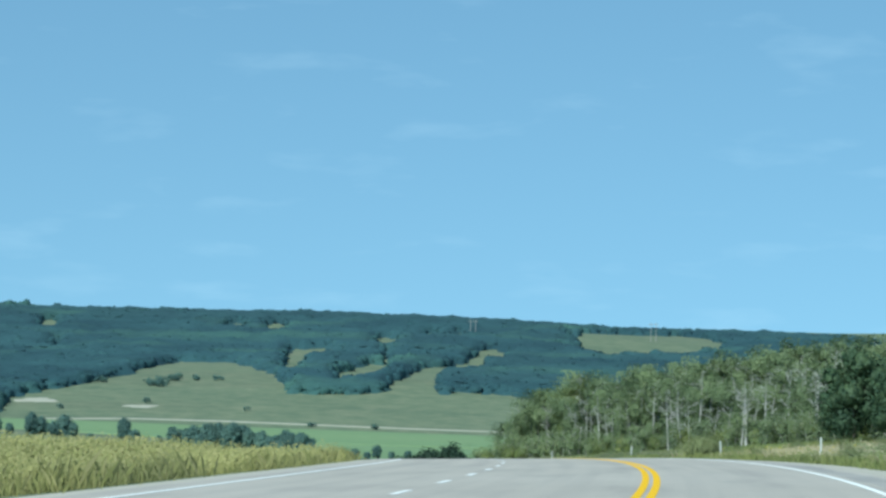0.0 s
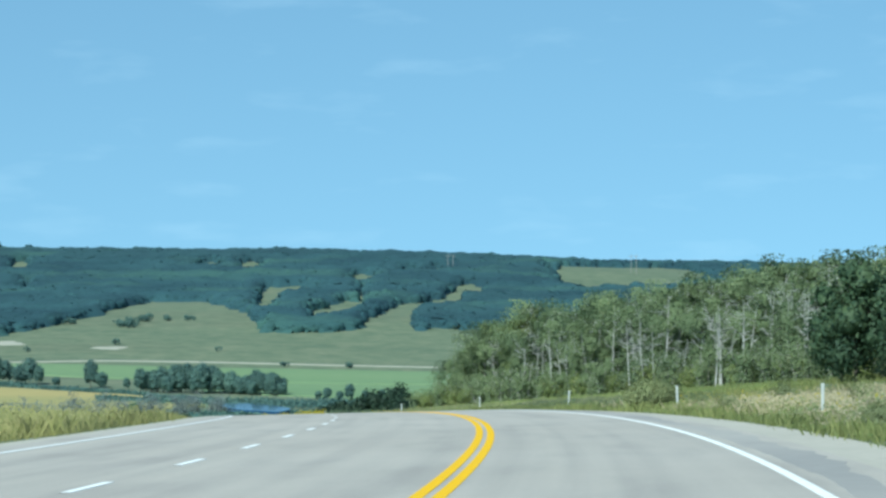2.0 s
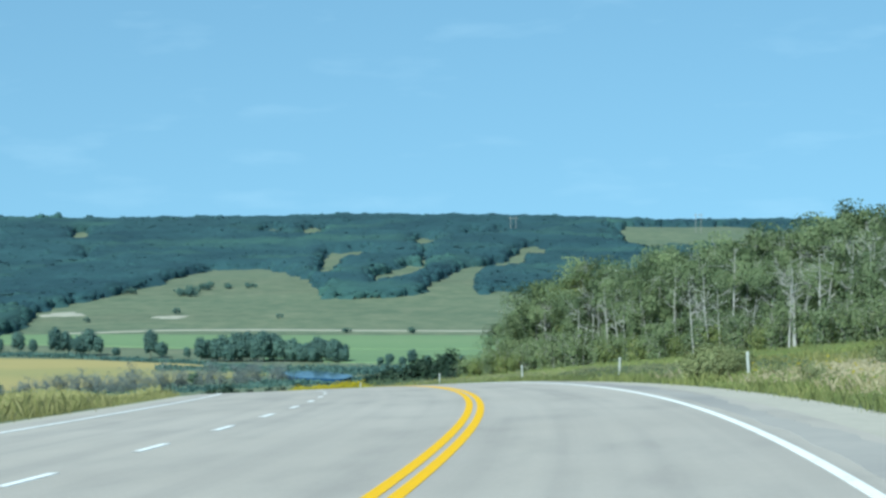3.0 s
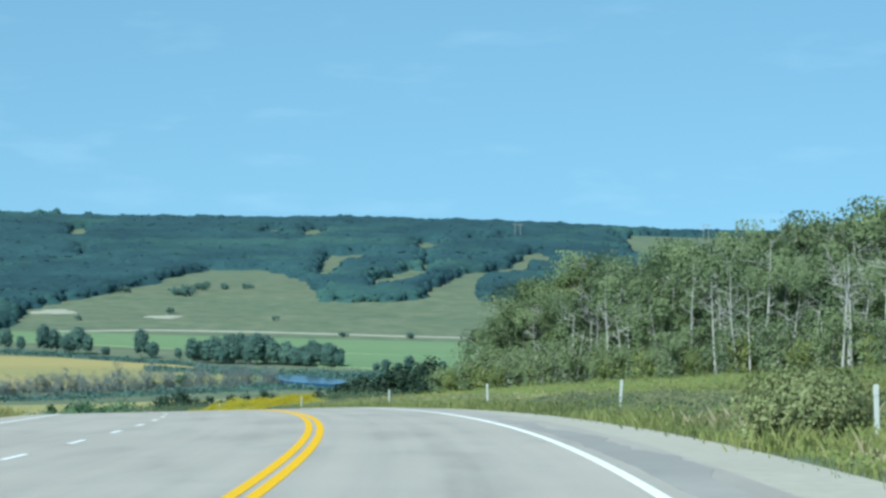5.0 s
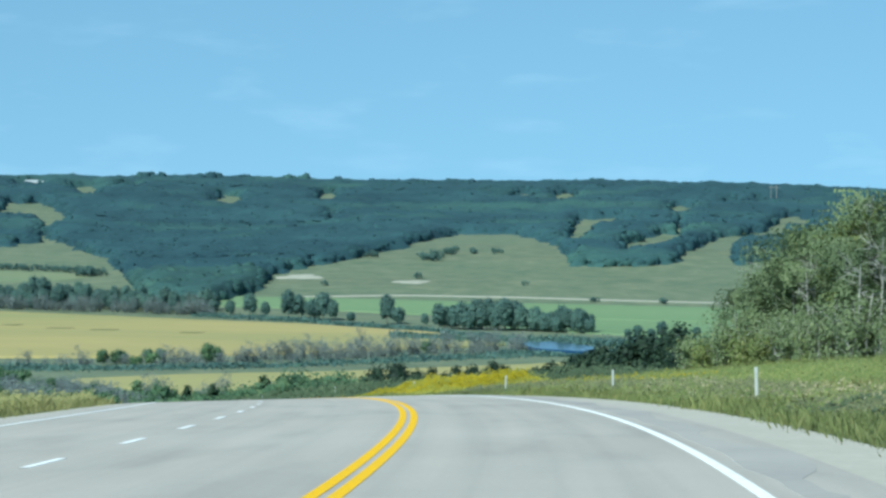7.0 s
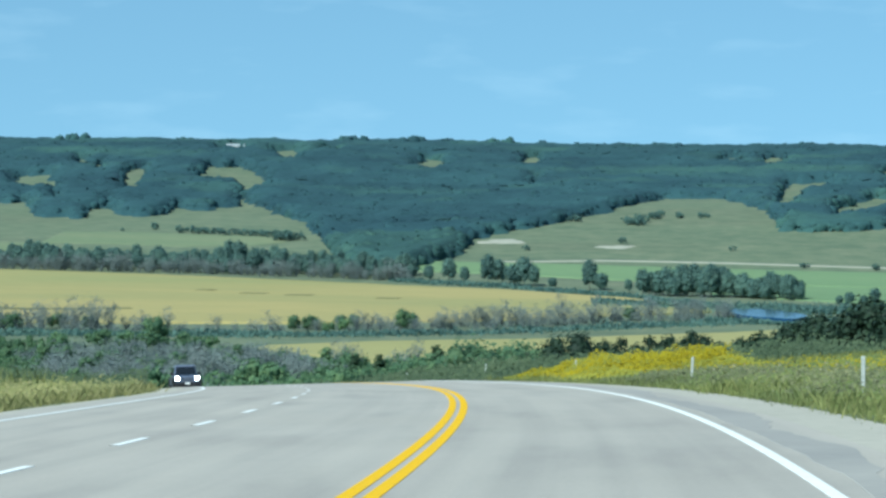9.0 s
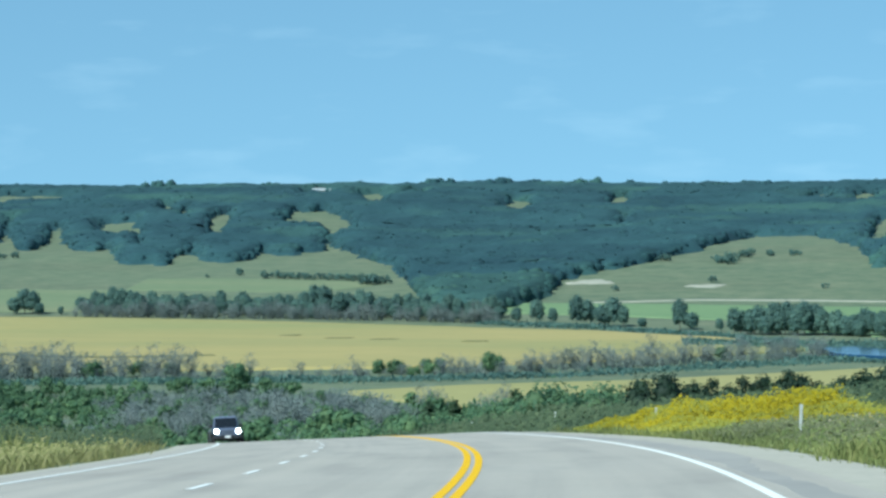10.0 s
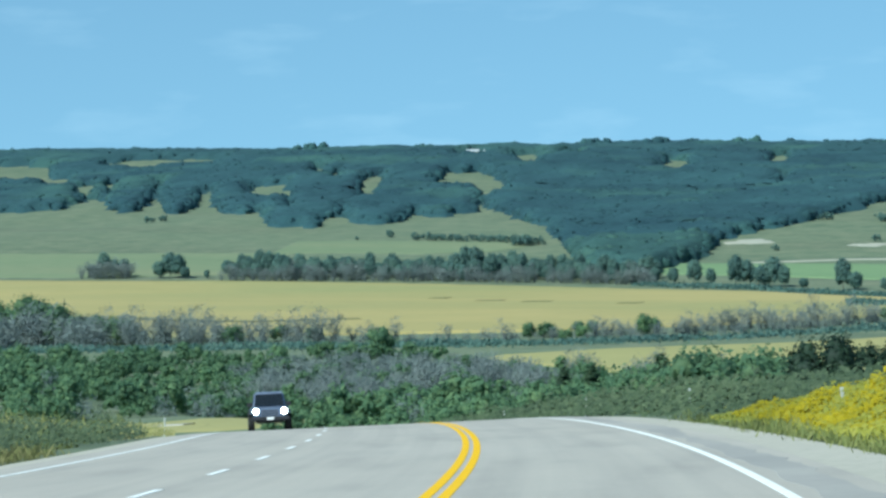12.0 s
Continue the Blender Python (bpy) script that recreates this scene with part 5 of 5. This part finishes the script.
# ---- roadside things ----
def box(bm, x0, x1, y0, y1, z0, z1):
    v = [bm.verts.new(c) for c in ((x0, y0, z0), (x1, y0, z0), (x1, y1, z0), (x0, y1, z0), (x0, y0, z1), (x1, y0, z1), (x1, y1, z1), (x0, y1, z1))]
    for f in ((0, 3, 2, 1), (4, 5, 6, 7), (0, 1, 5, 4), (1, 2, 6, 5), (2, 3, 7, 6), (3, 0, 4, 7)):
        bm.faces.new([v[i] for i in f])
    return v


def from_bm(name, bm, mat, bevel=0.0, segments=2, smooth=True):
    if bevel:
        bmesh.ops.bevel(bm, geom=bm.edges[:], offset=bevel, segments=segments, affect="EDGES", clamp_overlap=True)
    bmesh.ops.recalc_face_normals(bm, faces=bm.faces[:])
    me = bpy.data.meshes.new(name)
    bm.to_mesh(me)
    bm.free()
    me.materials.append(M[mat])
    if smooth:
        me.polygons.foreach_set("use_smooth", np.ones(len(me.polygons), bool))
        me.set_sharp_from_angle(angle=radians(40))
    return me


def disc(name, radius, thick, mat, axis="X", segments=24, bevel=0.0):
    bm = bmesh.new()
    bmesh.ops.create_cone(bm, cap_ends=True, segments=segments, radius1=radius, radius2=radius, depth=thick,
                          matrix=Matrix.Rotation(radians(90), 4, "Y" if axis == "X" else "X"))
    return from_bm(name, bm, mat, bevel)


def marker_post():
    """A flexible white delineator with a pale reflective band at the top."""
    bm = bmesh.new()
    box(bm, -0.038, 0.038, -0.012, 0.012, -0.25, 0.76)
    body = from_bm("post", bm, "post white", 0.006)
    bm = bmesh.new()
    box(bm, -0.041, 0.041, -0.015, 0.015, 0.76, 0.92)
    return body, from_bm("reflector_band", bm, "post white", 0.006)


POST = marker_post()
for k, (s, u) in enumerate([(80.8, 8.2), (114.7, 8.25), (147.5, 8.1), (183.8, 8.2), (217.5, 8.2), (250, 8.15), (284, 8.15), (318, 8.15), (352, 8.15), (386, 8.15), (420, 8.15), (386, -10.6), (420, -10.6)]):
    th = float(np.interp(s, S_TAB, HEAD))
    ob = new("marker_post")
    tagged(ob, "slim white roadside marker post, white to the top", "marker post", "marker posts")
    ob.matrix_basis = Matrix.Translation(Vector(stand(s, u)) + Vector((0, 0, -0.03))) @ Matrix.Rotation(th, 4, "Z") @ Matrix.Rotation(radians(3.0 * math.sin(k * 2.3 + 0.9)), 4, "Y")
    part("post", POST[0], ob)
    part("reflector_band", POST[1], ob, "white reflective band")


def truck():
    """A boxy dark grey four-wheel-drive wagon; it faces -y at its own origin."""
    ob = new("off_road_wagon")
    tagged(ob, "dark grey boxy off-road wagon with lit headlights", "car")
    bm = bmesh.new()                                     # lower body, narrower at the nose
    v = box(bm, -0.88, 0.88, -1.55, 2.2, 0.52, 1.12)
    box(bm, -0.74, 0.74, -2.1, -1.5, 0.56, 1.06)
    part("body", from_bm("body", bm, "car paint", 0.06, 3), ob)
    for x in (-1, 1):                                    # fenders over the wheels
        for y0, y1 in ((-1.85, -0.95), (0.85, 1.85)):
            bm = bmesh.new()
            box(bm, min(x * 0.68, x * 0.95), max(x * 0.68, x * 0.95), y0, y1, 0.80, 0.98)
            part("fender", from_bm("fender", bm, "black trim", 0.04), ob, "black wheel arch")
    bm = bmesh.new()                                     # hood
    v = box(bm, -0.76, 0.76, -2.02, -0.75, 1.0, 1.16)
    for i in (4, 5):
        v[i].co.z -= 0.06
    part("hood", from_bm("hood", bm, "car paint", 0.045, 3), ob)
    bm = bmesh.new()                                     # cabin
    v = box(bm, -0.74, 0.74, -0.85, 2.15, 1.1, 1.82)
    for i in (4, 5):
        v[i].co.y += 0.32
    for i in (4, 5, 6, 7):
        v[i].co.x *= 0.86
    part("cabin", from_bm("cabin", bm, "car paint", 0.06, 3), ob)
    bm = bmesh.new()                                     # windscreen, lying on the sloping front
    v = box(bm, -0.66, 0.66, -0.86, -0.83, 1.2, 1.72)
    for i in (4, 5, 6, 7):
        v[i].co.y += 0.245
        v[i].co.x *= 0.9
    part("windscreen", from_bm("windscreen", bm, "car glass", 0.01), ob, "dark windscreen")
    for x in (-1, 1):
        bm = bmesh.new()
        v = box(bm, x * 0.742 - 0.012, x * 0.742 + 0.012, -0.35, 1.9, 1.2, 1.68)
        for i in (4, 5, 6, 7):
            v[i].co.x *= 0.908
        part("side_window", from_bm("side_window", bm, "car glass", 0.008), ob, "dark side glass")
        bm = bmesh.new()
        box(bm, min(x * 0.74, x * 0.98), max(x * 0.74, x * 0.98), -0.72, -0.6, 1.16, 1.36)
        part("mirror", from_bm("mirror", bm, "black trim", 0.03), ob, "black door mirror")
        lamp = part("headlight", disc("headlight", 0.15, 0.08, "chrome", "Y", 24, 0.01), ob, "round headlight")
        lamp.location = (x * 0.62, -2.11, 0.93)
        lens = part("lens", disc("lens", 0.125, 0.03, "lit lamp", "Y", 24, 0.006), lamp, "lit bright lens")
        lens.location = (0, -0.045, 0)
        ind = part("indicator", disc("indicator", 0.05, 0.04, "chrome", "Y", 16, 0.006), ob)
        ind.location = (x * 0.84, -1.87, 0.88)
        for y in (-1.4, 1.35):
            wheel = part("wheel", disc("tyre", 0.42, 0.26, "rubber", "X", 28, 0.045), ob, "black off-road tyre")
            wheel.location = (x * 0.82, y, 0.42)
            rim = part("rim", disc("rim", 0.21, 0.05, "chrome", "X", 24, 0.015), wheel, "grey metal rim")
            rim.location = (x * 0.11, 0, 0)
    bm = bmesh.new()                                     # grille with upright slots
    box(bm, -0.40, 0.40, -2.14, -2.08, 0.66, 1.04)
    grille = part("grille", from_bm("grille", bm, "car paint", 0.02), ob)
    for k in range(7):
        bm = bmesh.new()
        box(bm, -0.33 + 0.105 * k - 0.03, -0.33 + 0.105 * k + 0.03, -2.152, -2.13, 0.72, 1.0)
        part("slot", from_bm("slot", bm, "black trim", 0.01), grille, "black grille slot" if k == 0 else "")
    bm = bmesh.new()
    box(bm, -0.86, 0.86, -2.28, -2.08, 0.52, 0.70)
    part("bumper", from_bm("bumper", bm, "black trim", 0.04), ob, "black front bumper")
    bm = bmesh.new()
    box(bm, -0.16, 0.16, -2.30, -2.278, 0.55, 0.67)
    part("number_plate", from_bm("number_plate", bm, "white wall", 0.008), ob, "pale plain number plate")
    bm = bmesh.new()
    box(bm, -0.60, 0.60, -1.7, 2.1, 0.44, 0.58)
    part("chassis", from_bm("chassis", bm, "black trim", 0.03), ob, "black underbody")
    return ob


wagon = truck()
s = 394.0
p0, p1 = road_at(s - 1.4, -5.8), road_at(s + 1.4, -5.8)
tilt = math.atan2(p1[2] - p0[2], 2.8)
mid = road_at(s, -5.8)
wagon.matrix_basis = (Matrix.Translation((mid[0], mid[1], mid[2] + 0.004)) @ Matrix.Rotation(float(np.interp(s, S_TAB, HEAD)), 4, "Z")
                      @ Matrix.Rotation(tilt, 4, "X") @ Matrix.Rotation(-math.atan(CROSSFALL), 4, "Y") @ Matrix.Diagonal((1.05, 1.05, 1.05, 1)))


# ---- farm buildings on the skyline ----
def farm_building(long, wide, wall_high, roof_high, label, q, w, turn):
    ob = new("farm_building")
    tagged(ob, label, "building", "farm buildings")
    x, y, z = stand_across(q, w)
    ob.matrix_basis = Matrix.Translation((x, y, z - 0.3)) @ Matrix.Rotation(turn, 4, "Z")
    bm = bmesh.new()
    box(bm, -long / 2, long / 2, -wide / 2, wide / 2, 0, wall_high)
    part("walls", from_bm("walls", bm, "white wall", 0.0, smooth=False), ob, "white painted walls")
    bm = bmesh.new()
    o = 0.4
    pts = [(-long / 2 - o, -wide / 2 - o, wall_high), (long / 2 + o, -wide / 2 - o, wall_high), (long / 2 + o, wide / 2 + o, wall_high), (-long / 2 - o, wide / 2 + o, wall_high),
           (-long / 2 - o, 0, wall_high + roof_high), (long / 2 + o, 0, wall_high + roof_high)]
    v = [bm.verts.new(p) for p in pts]
    for f in ((0, 1, 5, 4), (3, 4, 5, 2), (0, 4, 3), (1, 2, 5), (0, 3, 2, 1)):
        bm.faces.new([v[i] for i in f])
    part("roof", from_bm("roof", bm, "roof metal", smooth=False), ob, "pale metal gable roof")
    for k in (-0.28, 0.1):
        bm = bmesh.new()
        box(bm, long * k, long * k + 1.2, -wide / 2 - 0.04, -wide / 2 + 0.05, 1.0, 2.2)
        part("window", from_bm("window", bm, "car glass", smooth=False), ob, "dark window")
    bm = bmesh.new()
    box(bm, long * 0.32, long * 0.32 + 1.0, -wide / 2 - 0.05, -wide / 2 + 0.05, 0.3, 2.3)
    part("door", from_bm("door", bm, "grey wood", smooth=False), ob, "grey door")


farm_building(11, 7, 2.8, 1.6, "white farm building with a pale roof on the ridge", -268, 2838, 0.25)
farm_building(7, 6, 2.6, 1.5, "smaller white farm building beside the first", -255, 2840, 0.25)


# ---- twin-pole power line on the far ridge ----
def pole_frame(q, w):
    ob = new("power_pole_frame")
    tagged(ob, "pale wooden twin-pole power line frame", "power pole", "power line")
    x, y, z = stand_across(q, w)
    ob.matrix_basis = Matrix.Translation((x, y, z)) @ Matrix.Rotation(0.2, 4, "Z")
    for dx in (-2.2, 2.2):
        v, f = tube([(dx, 0, -0.5), (dx, 0, 8), (dx, 0, 16.5)], [0.3, 0.25, 0.19], 8)
        part("pole", mesh_of("pole", v, f, "grey wood", True), ob)
    bm = bmesh.new()
    box(bm, -4.4, 4.4, -0.14, 0.14, 14.6, 14.95)
    part("cross_arm", from_bm("cross_arm", bm, "grey wood", 0.03), ob)


for q, w in ((515, 2560), (363, 2600)):
    pole_frame(q, w)
